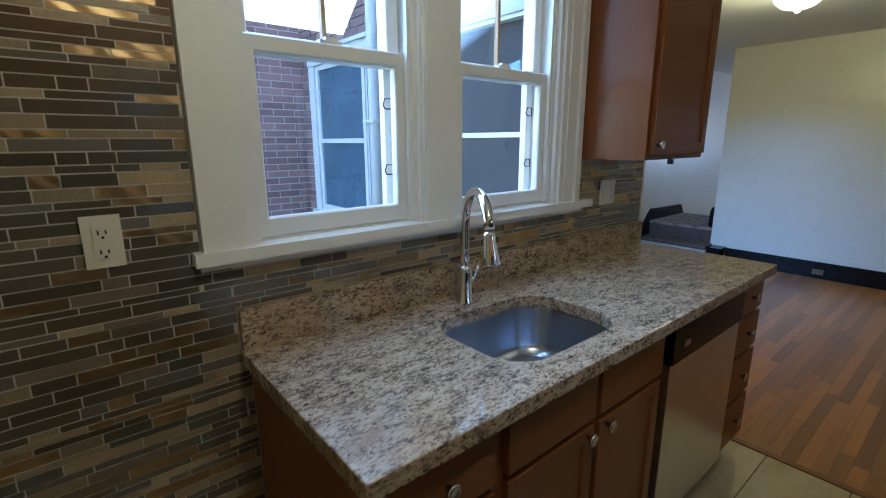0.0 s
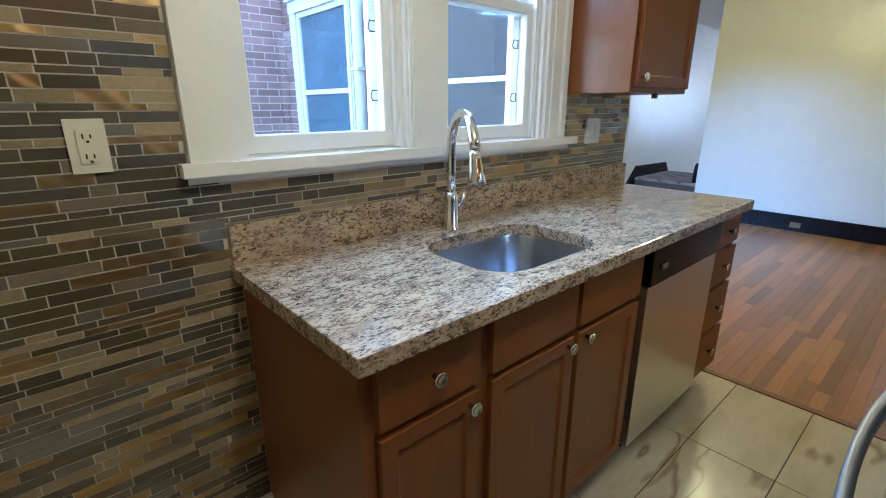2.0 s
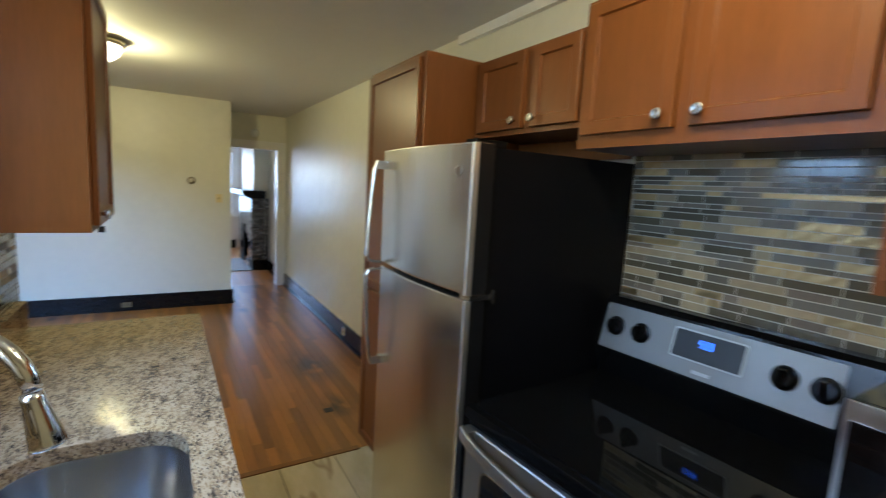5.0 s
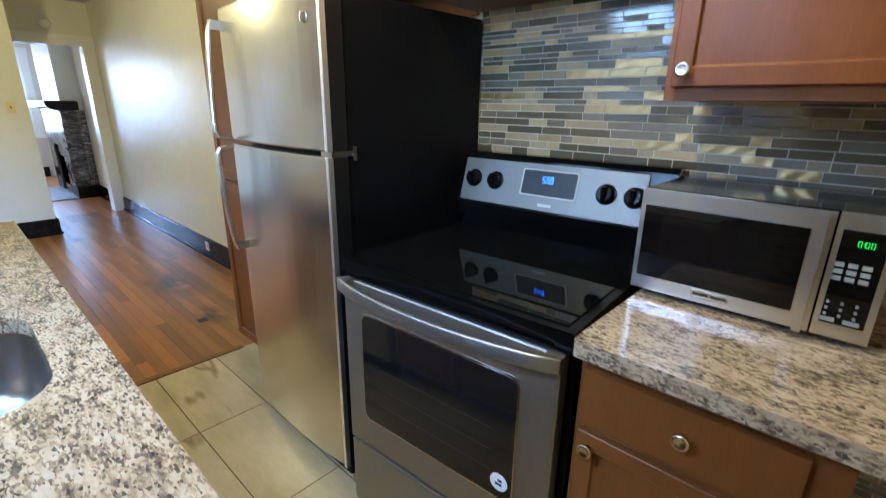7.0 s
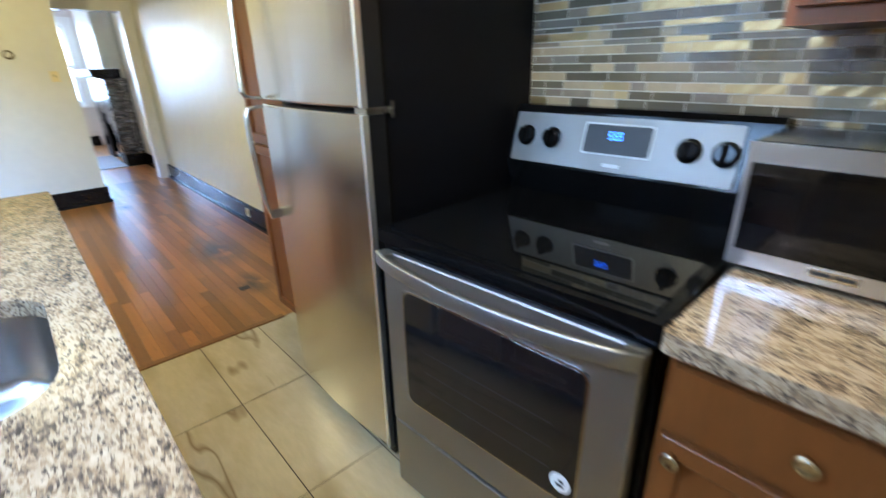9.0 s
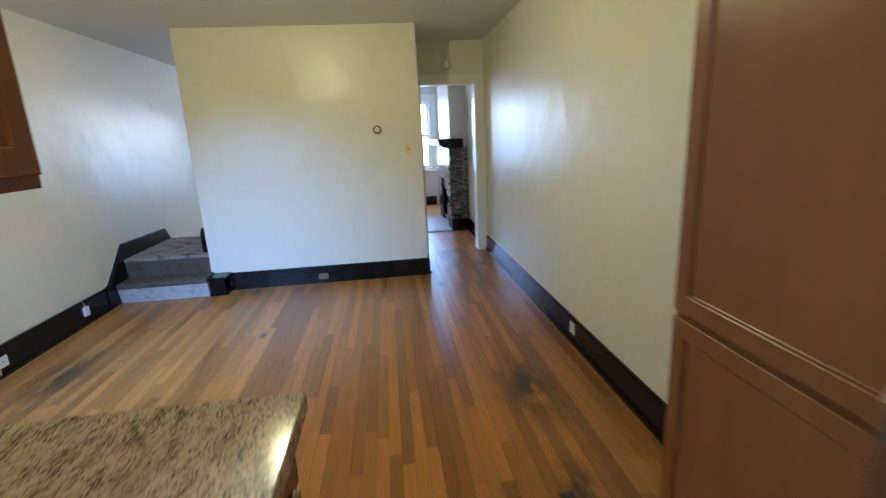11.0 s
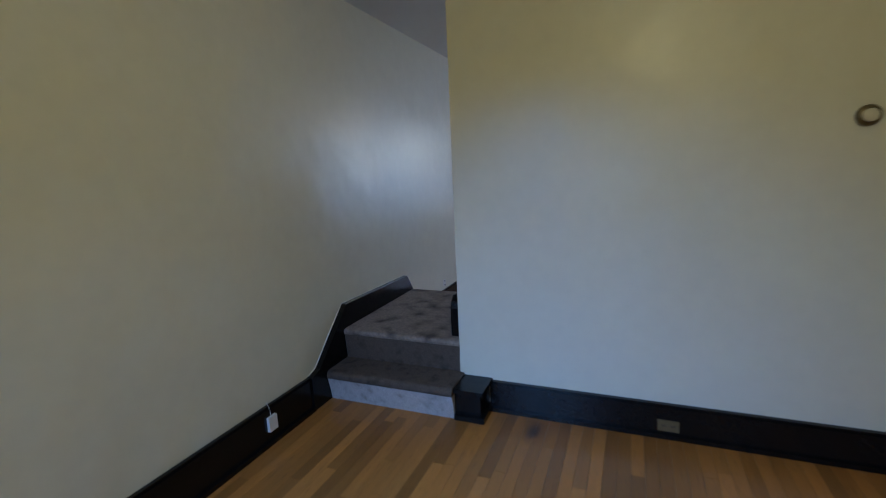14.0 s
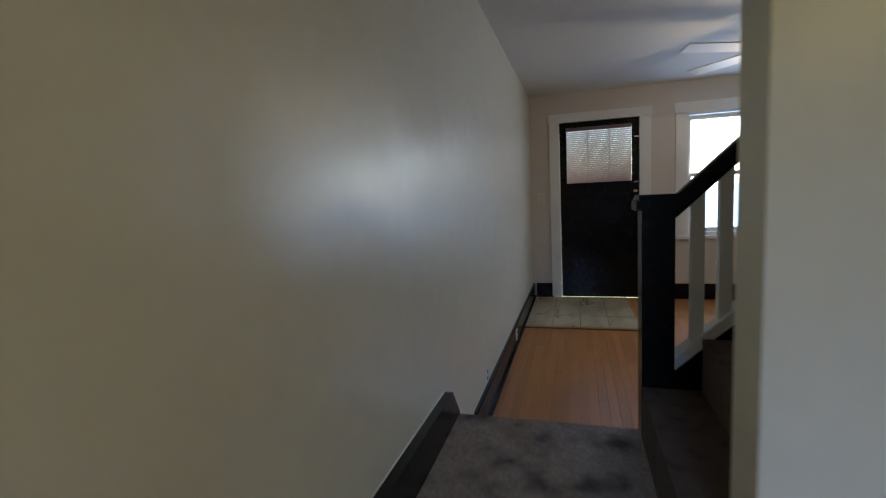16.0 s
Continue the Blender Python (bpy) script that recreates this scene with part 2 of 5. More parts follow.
def glow(name, color, strength):
    m = bpy.data.materials.new(name)
    m.use_nodes = True
    b = m.node_tree.nodes["Principled BSDF"]
    b.inputs["Base Color"].default_value = (*color, 1)
    b.inputs["Emission Color"].default_value = (*color, 1)
    b.inputs["Emission Strength"].default_value = strength
    b.inputs["Roughness"].default_value = 0.3
    return m


M_WALL = mat("wall_paint", (0.72, 0.70, 0.58), 0.36, var=0.04, scale=1.6, bump=1.25, bscale=3.6, bdetail=1.6)
M_CEIL = mat("ceiling_paint", (0.74, 0.74, 0.72), 0.7, var=0.02, scale=2, bump=0.05, bscale=14)
M_TRIM = mat("white_trim", (0.80, 0.79, 0.75), 0.30, var=0.03, scale=5, bump=0.08, bscale=30)
M_BLACK = mat("black_gloss_paint", (0.007, 0.006, 0.006), 0.22, var=0.3, scale=5, bump=0.12, bscale=24, spec=0.24)
M_CHERRY = mat("cherry_cabinet", (0.19, 0.0635, 0.0155), 0.32, var=0.14, scale=2.2, stretch=(9, 9, 0.9), bump=0.02, bscale=12, spec=0.27)
M_GRANITE = granite("granite")
M_STEEL = mat("brushed_steel", (0.66, 0.645, 0.62), 0.29, 1.0, var=0.012, scale=3, stretch=(1, 1, 30), rv=0.03)
M_RANGE_STEEL = mat("range_steel", (0.35, 0.345, 0.335), 0.46, 1.0, var=0.008, scale=3, stretch=(1, 1, 30), rv=0.015)
M_STEEL_V = mat("brushed_steel_fridge", (0.68, 0.66, 0.62), 0.25, 1.0, var=0.012, scale=3, stretch=(22, 22, 0.8), rv=0.05)
M_PANEL = mat("silver_panel_paint", (0.155, 0.15, 0.141), 0.46, 0.75, var=0.02, scale=4)
M_CHROME = mat("chrome", (0.80, 0.80, 0.81), 0.07, 1.0, var=0.01)
M_NICKEL = mat("nickel", (0.62, 0.59, 0.54), 0.22, 1.0, var=0.03)
M_BLK_GLASS = mat("black_glass", (0.003, 0.003, 0.003), 0.035, var=0.05, spec=0.36)
M_BLK_ENAMEL = mat("black_enamel", (0.003, 0.003, 0.003), 0.12, var=0.1, spec=0.12)
M_BLK_TEX = mat("black_textured_side", (0.0035, 0.0035, 0.0045), 0.40, var=0.1, bump=0.12, bscale=220, spec=0.14)
M_GREY = mat("grey_plastic", (0.30, 0.30, 0.29), 0.4, var=0.04)
M_PLATE = mat("ivory_plastic", (0.70, 0.66, 0.54), 0.35, var=0.02)
M_SWITCH = mat("yellowed_plastic", (0.74, 0.62, 0.30), 0.35, var=0.03)
M_EDGE = mat("satin_steel_edge", (0.86, 0.85, 0.83), 0.42, 1.0, var=0.02)
M_PLATE_W = mat("white_plastic", (0.78, 0.78, 0.76), 0.35, var=0.02)
M_DOOR_EDGE = mat("dark_grey_enamel", (0.006, 0.006, 0.0065), 0.34, var=0.06)
M_DISPLAY = mat("display_plastic", (0.012, 0.012, 0.013), 0.38, var=0.05, spec=0.3)
M_RACK = mat("oven_rack", (0.028, 0.027, 0.026), 0.4, 0.6)
M_SLOT = mat("dark_slot", (0.02, 0.02, 0.02), 0.5)
M_GROUT = mat("grout", (0.55, 0.51, 0.43), 0.9, var=0.1, scale=30, bump=0.2, bscale=200)
M_OAK = oak("oak_floor", (0.334, 0.140, 0.0312), ((3.93, -0.22, 0.34), (3.13, -0.20, 0.17), (4.62, 2.66, 0.34), (5.0, 1.5, 0.06), (5.89, 0.06, 0.13), (6.1, 1.83, 0.10)))
M_OAK_FRONT = oak("front_oak_floor", (0.44, 0.185, 0.052), ((9.0, 1.2, 0.12),), 0.13)
M_TILE = veined("floor_tile", (0.60, 0.495, 0.31), (0.24, 0.16, 0.075))
M_FLOOR_GROUT = mat("floor_grout", (0.10, 0.075, 0.05), 0.9, var=0.2, scale=20)
M_CARPET = mat("taupe_carpet", (0.31, 0.245, 0.20), 0.95, var=0.38, scale=7.5, bump=0.6, bscale=240, hue=(0.08, 0.06, 0.05))
M_CARPET_BROWN = mat("dark_brown_carpet", (0.115, 0.083, 0.062), 0.95, var=0.45, scale=16, bump=0.8, bscale=180, hue=(0.05, 0.036, 0.027))
M_CARPET_PALE = mat("unworn_grey_carpet", (0.52, 0.49, 0.475), 0.95, var=0.34, scale=17, bump=0.8, bscale=170, hue=(0.32, 0.29, 0.27))
M_BRICK = mat("brick", (0.175, 0.112, 0.110), 0.85, var=0.25, scale=9, bump=0.4, bscale=70, island=0.30)
M_MORTAR = mat("mortar", (0.40, 0.39, 0.385), 0.95, var=0.12, scale=20, bump=0.3, bscale=120)
M_EXT = mat("weathered_exterior_paint", (0.46, 0.49, 0.53), 0.6, var=0.10, scale=7, bump=0.1, bscale=40)
M_SKY_PANE = mat("neighbour_glass", (0.05, 0.10, 0.15), 0.05, var=0.35, scale=3, spec=0.6, coat=0.3)
M_GLASS = window_glass("window_glass")
M_LAMP_GLASS = glow("lamp_glass", (1.0, 0.88, 0.62), 0.55)
M_BLUE = glow("blue_display", (0.03, 0.16, 1.0), 0.75)
M_GREEN = glow("green_display", (0.05, 0.9, 0.10), 0.09)
M_MOS = [
    mat("mosaic_taupe_glass", (0.086, 0.073, 0.048), 0.10, var=0.10, scale=12, island=0.20, coat=1.0, spec=0.8),
    mat("mosaic_grey_glass", (0.145, 0.135, 0.11), 0.10, var=0.08, scale=12, island=0.14, coat=1.0, spec=0.8),
    mat("mosaic_travertine", (0.31, 0.24, 0.14), 0.34, var=0.22, scale=22, island=0.22, bump=0.1, bscale=90),
    mat("mosaic_brown_stone", (0.155, 0.118, 0.078), 0.38, var=0.25, scale=26, island=0.25, bump=0.1, bscale=90),
    rippled("mosaic_bronze", (0.46, 0.33, 0.16)),
]
M_GRASS = mat("grass", (0.10, 0.12, 0.035), 0.9, var=0.4, scale=2, bump=0.6, bscale=40, hue=(0.19, 0.15, 0.07))
M_OVEN = mat("oven_glass", (0.009, 0.008, 0.008), 0.06, var=0.2, scale=5, spec=0.5)
M_BARK = mat("bark", (0.11, 0.085, 0.06), 0.9, var=0.3, scale=6, bump=0.6, bscale=30)
M_LEAF = mat("autumn_leaf", (0.10, 0.09, 0.035), 0.7, var=0.4, scale=3, island=0.4)
M_BLIND = mat("blind_slat", (0.33, 0.235, 0.25), 0.5, var=0.03)
tl = M_BLIND.node_tree.nodes.new("ShaderNodeBsdfTranslucent")
tl.inputs["Color"].default_value = (0.45, 0.32, 0.34, 1)
ms = M_BLIND.node_tree.nodes.new("ShaderNodeMixShader")
ms.inputs[0].default_value = 0.35
M_BLIND.node_tree.links.new(M_BLIND.node_tree.nodes["Principled BSDF"].outputs[0], ms.inputs[1])
M_BLIND.node_tree.links.new(tl.outputs[0], ms.inputs[2])
M_BLIND.node_tree.links.new(ms.outputs[0], M_BLIND.node_tree.nodes["Material Output"].inputs["Surface"])
M_WOODTAN = mat("tan_wood", (0.48, 0.33, 0.17), 0.5, var=0.15, scale=4, stretch=(12, 12, 1))
M_SLATE = mat("slate_mosaic", (0.16, 0.155, 0.15), 0.12, 0.75, var=0.3, scale=9, island=0.5, bump=0.3, bscale=30)
M_DARK_GROUT = mat("dark_grout", (0.05, 0.048, 0.046), 0.9, var=0.2, scale=20)
M_HEARTH = mat("hearth_tile", (0.42, 0.44, 0.46), 0.25, var=0.08, scale=4)


M_SCREEN = mat("insect_screen", (0.06, 0.065, 0.075), 0.8, var=0.15, scale=4)
tp = M_SCREEN.node_tree.nodes.new("ShaderNodeBsdfTransparent")
sm = M_SCREEN.node_tree.nodes.new("ShaderNodeMixShader")
sm.inputs[0].default_value = 0.86
M_SCREEN.node_tree.links.new(tp.outputs[0], sm.inputs[1])
M_SCREEN.node_tree.links.new(M_SCREEN.node_tree.nodes["Principled BSDF"].outputs[0], sm.inputs[2])
M_SCREEN.node_tree.links.new(sm.outputs[0], M_SCREEN.node_tree.nodes["Material Output"].inputs["Surface"])


# ---- building helpers ----
def cuboid(bm, lo, hi):
    v = [bm.verts.new((x, y, z)) for x in (lo[0], hi[0]) for y in (lo[1], hi[1]) for z in (lo[2], hi[2])]
    for f in ((0, 1, 3, 2), (4, 6, 7, 5), (0, 4, 5, 1), (2, 3, 7, 6), (0, 2, 6, 4), (1, 5, 7, 3)):
        bm.faces.new([v[i] for i in f])


def bevelled(bm, width, seg=2):
    if width:
        es = [e for e in bm.edges if len(e.link_faces) == 2 and e.calc_face_angle(0) > 0.7]
        bmesh.ops.bevel(bm, geom=es, offset=width, segments=seg, affect="EDGES", profile=0.6)
    return bm


def block(lo, hi, bev=0.0, seg=2):
    bm = bmesh.new()
    cuboid(bm, lo, hi)
    return bevelled(bm, bev, seg)


def blocks(pairs, bev=0.0, seg=1):
    bm = bmesh.new()
    for lo, hi in pairs:
        cuboid(bm, lo, hi)
    return bevelled(bm, bev, seg)


def ring_frame(axis, d0, d1, u0, u1, z0, z1, left, right, low, high, bev=0.0):
    """A picture-frame shape standing across x or y: outer edges u0 to u1 and z0 to z1, with one opening."""
    bm = bmesh.new()

    def at(d, u, z):
        return bm.verts.new((d, u, z) if axis == "x" else (u, d, z))
    loops = []
    for d in (d0, d1):
        out = [at(d, u, z) for u, z in ((u0, z0), (u1, z0), (u1, z1), (u0, z1))]
        inn = [at(d, u, z) for u, z in ((u0 + left, z0 + low), (u1 - right, z0 + low), (u1 - right, z1 - high), (u0 + left, z1 - high))]
        loops.append((out, inn))
        for i in range(4):
            bm.faces.new((out[i], out[(i + 1) % 4], inn[(i + 1) % 4], inn[i]))
    for k in (0, 1):
        for i in range(4):
            bm.faces.new((loops[0][k][i], loops[1][k][i], loops[1][k][(i + 1) % 4], loops[0][k][(i + 1) % 4]))
    bmesh.ops.recalc_face_normals(bm, faces=bm.faces)
    return bevelled(bm, bev, 1)


def rod(a, b, r0, r1=None, n=16):
    """A round bar from a to b."""
    bm = bmesh.new()
    a, b = Vector(a), Vector(b)
    q = (b - a).to_track_quat("Z", "Y").to_matrix().to_4x4()
    bmesh.ops.create_cone(bm, cap_ends=True, segments=n, radius1=r0, radius2=r0 if r1 is None else r1, depth=(b - a).length,
                          matrix=Matrix.Translation((a + b) / 2) @ q)
    return bm


def lathe(profile, at, axis=(0, 0, 1), n=28):
    """Turns (radius, height) pairs round an axis through at."""
    bm = bmesh.new()
    q = Vector(axis).to_track_quat("Z", "Y").to_matrix().to_4x4()
    m = Matrix.Translation(at) @ q
    rings = []
    for r, h in profile:
        rings.append([bm.verts.new(m @ Vector((r * math.cos(2 * math.pi * i / n), r * math.sin(2 * math.pi * i / n), h))) for i in range(n)])
    for a, b in zip(rings, rings[1:]):
        for i in range(n):
            bm.faces.new((a[i], a[(i + 1) % n], b[(i + 1) % n], b[i]))
    for ring, flip in ((rings[0], True), (rings[-1], False)):
        bm.faces.new(list(reversed(ring)) if flip else ring)
    bmesh.ops.recalc_face_normals(bm, faces=bm.faces)
    return bm


def tube(points, r, n=12, r_end=None):
    """A bent round bar through points."""
    bm = bmesh.new()
    pts = [Vector(p) for p in points]
    rings, up = [], None
    for i, p in enumerate(pts):
        d = (pts[min(i + 1, len(pts) - 1)] - pts[max(i - 1, 0)]).normalized()
        if up is None:
            up = d.orthogonal().normalized()
        up = (up - d * up.dot(d)).normalized()
        side = d.cross(up)
        rad = r if r_end is None else r + (r_end - r) * i / (len(pts) - 1)
        rings.append([bm.verts.new(p + rad * (math.cos(2 * math.pi * k / n) * up + math.sin(2 * math.pi * k / n) * side)) for k in range(n)])
    for a, b in zip(rings, rings[1:]):
        for k in range(n):
            bm.faces.new((a[k], a[(k + 1) % n], b[(k + 1) % n], b[k]))
    bm.faces.new(list(reversed(rings[0])))
    bm.faces.new(rings[-1])
    bmesh.ops.recalc_face_normals(bm, faces=bm.faces)
    return bm


def prism(outline, axis, a, b):
    """A flat outline pushed along an axis ('x', 'y' or 'z') from a to b."""
    bm = bmesh.new()

    def at(p, d):
        u, v = p
        return {"x": (d, u, v), "y": (u, d, v), "z": (u, v, d)}[axis]
    lo = [bm.verts.new(at(p, a)) for p in outline]
    hi = [bm.verts.new(at(p, b)) for p in outline]
    k = len(outline)
    bm.faces.new(lo)
    bm.faces.new(list(reversed(hi)))
    for i in range(k):
        bm.faces.new((lo[i], hi[i], hi[(i + 1) % k], lo[(i + 1) % k]))
    bmesh.ops.recalc_face_normals(bm, faces=bm.faces)
    return bm


def rounded(x0, x1, y0, y1, r, n=6):
    out = []
    for cx, cy, a in ((x1 - r, y1 - r, 0), (x0 + r, y1 - r, 90), (x0 + r, y0 + r, 180), (x1 - r, y0 + r, 270)):
        for i in range(n + 1):
            t = radians(a + 90 * i / n)
            out.append((cx + r * math.cos(t), cy + r * math.sin(t)))
    return out


def origin(ob):
    p = Vector((0, 0, 0))
    while ob:
        p += ob.location
        ob = ob.parent
    return p


def finish(name, bm, material, smooth):
    me = bpy.data.meshes.new(name)
    if smooth:
        for f in bm.faces:
            f.smooth = True
    bm.to_mesh(me)
    bm.free()
    me.materials.append(material)
    return me


def part(name, bm, material, parent, label="", smooth=False):
    o = origin(parent)
    bmesh.ops.translate(bm, verts=bm.verts, vec=-o)
    ob = new(name, finish(name, bm, material, smooth))
    ob.parent = parent
    return tagged(ob, label)


def thing(name, loc, label, category, group="", kind=""):
    ob = new(name)
    ob.location = loc
    ob.empty_display_size = 0.05
    return tagged(ob, label, category, group, kind)


def solo(name, bm, material, label, category, group="", kind="", smooth=False):
    return tagged(new(name, finish(name, bm, material, smooth)), label, category, group, kind)


def setting(name, bm, material, label, category):
    return solo(name, bm, material, label, category, kind="structure")


UNIT = {}


def unit_mesh(material, bev=0.06):
    """One small block, 1 x 1 x 1 about its middle, shared by all pieces of a material."""
    if material.name not in UNIT:
        UNIT[material.name] = finish("piece", block((-0.5, -0.5, -0.5), (0.5, 0.5, 0.5)), material, False)
    return UNIT[material.name]


def pieces(name, rows, parent, rest_label, keep=300, tilt=0.0):
    """rows: (lo, hi, material). The first ones are objects of their own, what is left over is one joined part a material."""
    o = origin(parent)
    for lo, hi, m in rows[:keep]:
        ob = new(name, unit_mesh(m))
        ob.parent = parent
        ob.location = (Vector(lo) + Vector(hi)) / 2 - o
        ob.scale = Vector(hi) - Vector(lo)
        if tilt:
            ob.rotation_euler = [radians(random.uniform(-tilt, tilt)) for _ in range(3)]
    left = {}
    for lo, hi, m in rows[keep:]:
        left.setdefault(m.name, (m, []))[1].append((lo, hi))
    for m, pairs in left.values():
        tagged(part(name + "_field", blocks(pairs), m, parent), rest_label, kind="stuff")


# ---- structure ----
CEIL = 2.42
KN, DN, SW = 1.30, 3.10, -0.69  # kitchen north wall, dining north wall, south wall
setting("wall_kitchen_north", blocks([
    ((-1.85, KN, 0), (0.563, 1.46, CEIL)), ((0.563, KN, 0), (1.086, 1.46, 1.15)), ((0.563, KN, 2.26), (1.086, 1.46, CEIL)),
    ((1.086, KN, 0), (1.232, 1.46, CEIL)), ((1.232, KN, 0), (1.755, 1.46, 1.15)), ((1.232, KN, 2.26), (1.755, 1.46, CEIL)),
    ((1.755, KN, 0), (2.30, 1.46, CEIL))]), M_WALL, "pale painted kitchen wall with two window openings", "wall")
setting("wall_dining_west", blocks([
    ((2.30, KN, 0), (2.515, 1.90, CEIL)), ((2.30, 1.90, 0), (2.515, 2.92, 0.85)), ((2.30, 1.90, 2.12), (2.515, 2.92, CEIL)),
    ((2.30, 2.92, 0), (2.515, DN, CEIL))]), M_WALL, "cream painted dining room wall with a window", "wall")
setting("wall_north", block((2.30, DN, -0.1), (11.45, 3.35, CEIL)), M_WALL, "cream semi-gloss painted plaster wall", "wall")
setting("wall_south", block((-1.85, -0.95, -0.1), (11.45, SW, CEIL)), M_WALL, "cream semi-gloss painted plaster wall", "wall")
setting("wall_kitchen_west", block((-1.85, SW, -0.1), (-1.46, KN, CEIL)), M_WALL, "cream painted plaster wall", "wall")
setting("wall_front", blocks([
    ((11.20, SW, -0.1), (11.45, -0.45, CEIL)), ((11.20, -0.45, -0.1), (11.45, 0.35, 0.72)), ((11.20, -0.45, 2.08), (11.45, 0.35, CEIL)),
    ((11.20, 0.35, -0.1), (11.45, 0.50, CEIL)), ((11.20, 0.50, -0.1), (11.45, 1.40, 0.72)), ((11.20, 0.50, 2.08), (11.45, 1.40, CEIL)),
    ((11.20, 1.40, -0.1), (11.45, 1.875, CEIL)), ((11.20, 1.875, 2.085), (11.45, 2.755, CEIL)), ((11.20, 2.755, -0.1), (11.45, DN, CEIL))]),
    mat("front_wall_paint", (0.66, 0.60, 0.54), 0.4, var=0.02, scale=2), "beige painted front wall with door and windows", "wall")
setting("wall_dining_end", block((6.28, 0.13, -0.1), (6.415, 2.287, CEIL), 0.006), M_WALL, "cream painted partition wall beside the stairs", "wall")
setting("wall_hall", block((6.415, 0.13, -0.1), (7.15, 0.25, CEIL)), M_WALL, "cream painted hall wall under the stairs", "wall")
setting("wall_doorway", blocks([((7.15, SW, 2.05), (7.27, 0.13, CEIL)), ((7.15, 0.08, -0.1), (7.27, 1.15, CEIL)), ((7.15, SW, -0.1), (7.27, -0.655, 2.05))]),
        M_WALL, "painted wall with a cased doorway to the front room", "wall")
setting("ceiling", blocks([((-1.85, -0.95, CEIL), (2.30, 1.46, CEIL + 0.13)), ((2.30, -0.95, CEIL), (11.45, 3.35, CEIL + 0.13))]), M_CEIL,
        "off-white painted plaster ceiling", "ceiling")
floor_kitchen = setting("floor_kitchen", block((-1.46, SW, -0.12), (2.572, KN, -0.0025)), M_FLOOR_GROUT, "kitchen floor of large beige veined tiles", "floor")
floor_dining = setting("floor_dining", block((2.572, SW, -0.12), (7.20, DN, -0.012)), M_SLOT, "worn oak strip floor, golden brown", "floor")
floor_front = setting("floor_front_room", block((7.20, SW, -0.12), (11.20, DN, -0.006)), M_OAK_FRONT, "orange-brown oak strip floor", "floor")

# baseboards: a tall black board with a shoe moulding at the floor
def baseboard(name, a, b, face, depth=0.02, h=0.175):
    """Along x from a to b when face names a y plane ('y', place, side), else along y."""
    axis, at, side = face
    bm = bmesh.new()
    for d, z0, z1 in ((depth, 0.0, h - 0.012), (depth * 0.7, h - 0.012, h), (depth + 0.016, 0.0, 0.022)):
        lo, hi = sorted((at, at + side * d))
        if axis == "y":
            cuboid(bm, (a, lo, z0), (b, hi, z1))
        else:
            cuboid(bm, (lo, a, z0), (hi, b, z1))
    setting(name, bevelled(bm, 0.003, 1), M_BLACK, "tall glossy black painted baseboard with shoe moulding", "baseboard")


baseboard("baseboard", 2.515, 5.935, ("y", DN, -1), 0.028, 0.20)
baseboard("baseboard", 7.70, 11.20, ("y", DN, -1))
baseboard("baseboard", 2.56, 7.10, ("y", SW, 1))
baseboard("baseboard", 7.30, 8.36, ("y", SW, 1))
baseboard("baseboard", 0.11, 2.10, ("x", 6.28, -1), 0.034, 0.168)
baseboard("baseboard", 6.26, 7.13, ("y", 0.13, -1))
baseboard("baseboard", KN, DN - 0.04, ("x", 2.515, 1))
baseboard("baseboard", 2.86, DN - 0.04, ("x", 11.20, -1))
baseboard("baseboard", -0.5, 1.75, ("x", 11.20, -1))

# doorway casing
def casing_board(name, lo, hi):
    setting(name, block(lo, hi, 0.004), M_TRIM, "white painted wooden casing board", "trim")


casing_board("trim", (7.10, -0.688, 0), (7.29, -0.568, 1.95))
casing_board("trim", (7.125, 0.045, 0), (7.29, 0.128, 1.95))
casing_board("trim", (7.095, -0.688, 1.95), (7.295, 0.128, 2.06))
casing_board("trim", (-0.60, KN - 0.022, 0.0), (0.534, KN - 0.0035, 0.165))
casing_board("trim", (-1.0, SW + 0.001, 2.37), (2.54, SW + 0.03, 2.418))

# ---- kitchen windows ----
def sash(win, x0, x1, z0, z1, y, stile=0.041, bottom=0.05, top=0.04, muntin=False):
    part("sash", ring_frame("y", y, y + 0.035, x0, x1, z0, z1, stile, stile, bottom, top, 0.004), M_TRIM, win)
    g = part("pane", block((x0 + stile - 0.005, y + 0.015, z0 + bottom - 0.005), (x1 - stile + 0.005, y + 0.019, z1 - top + 0.005)), M_GLASS, win)
    g.visible_shadow = False
    if muntin:
        xm = (x0 + x1) / 2
        part("muntin", block((xm - 0.006, y - 0.004, z0 + bottom), (xm + 0.006, y + 0.012, z1 - top), 0.002), M_WOODTAN, win)


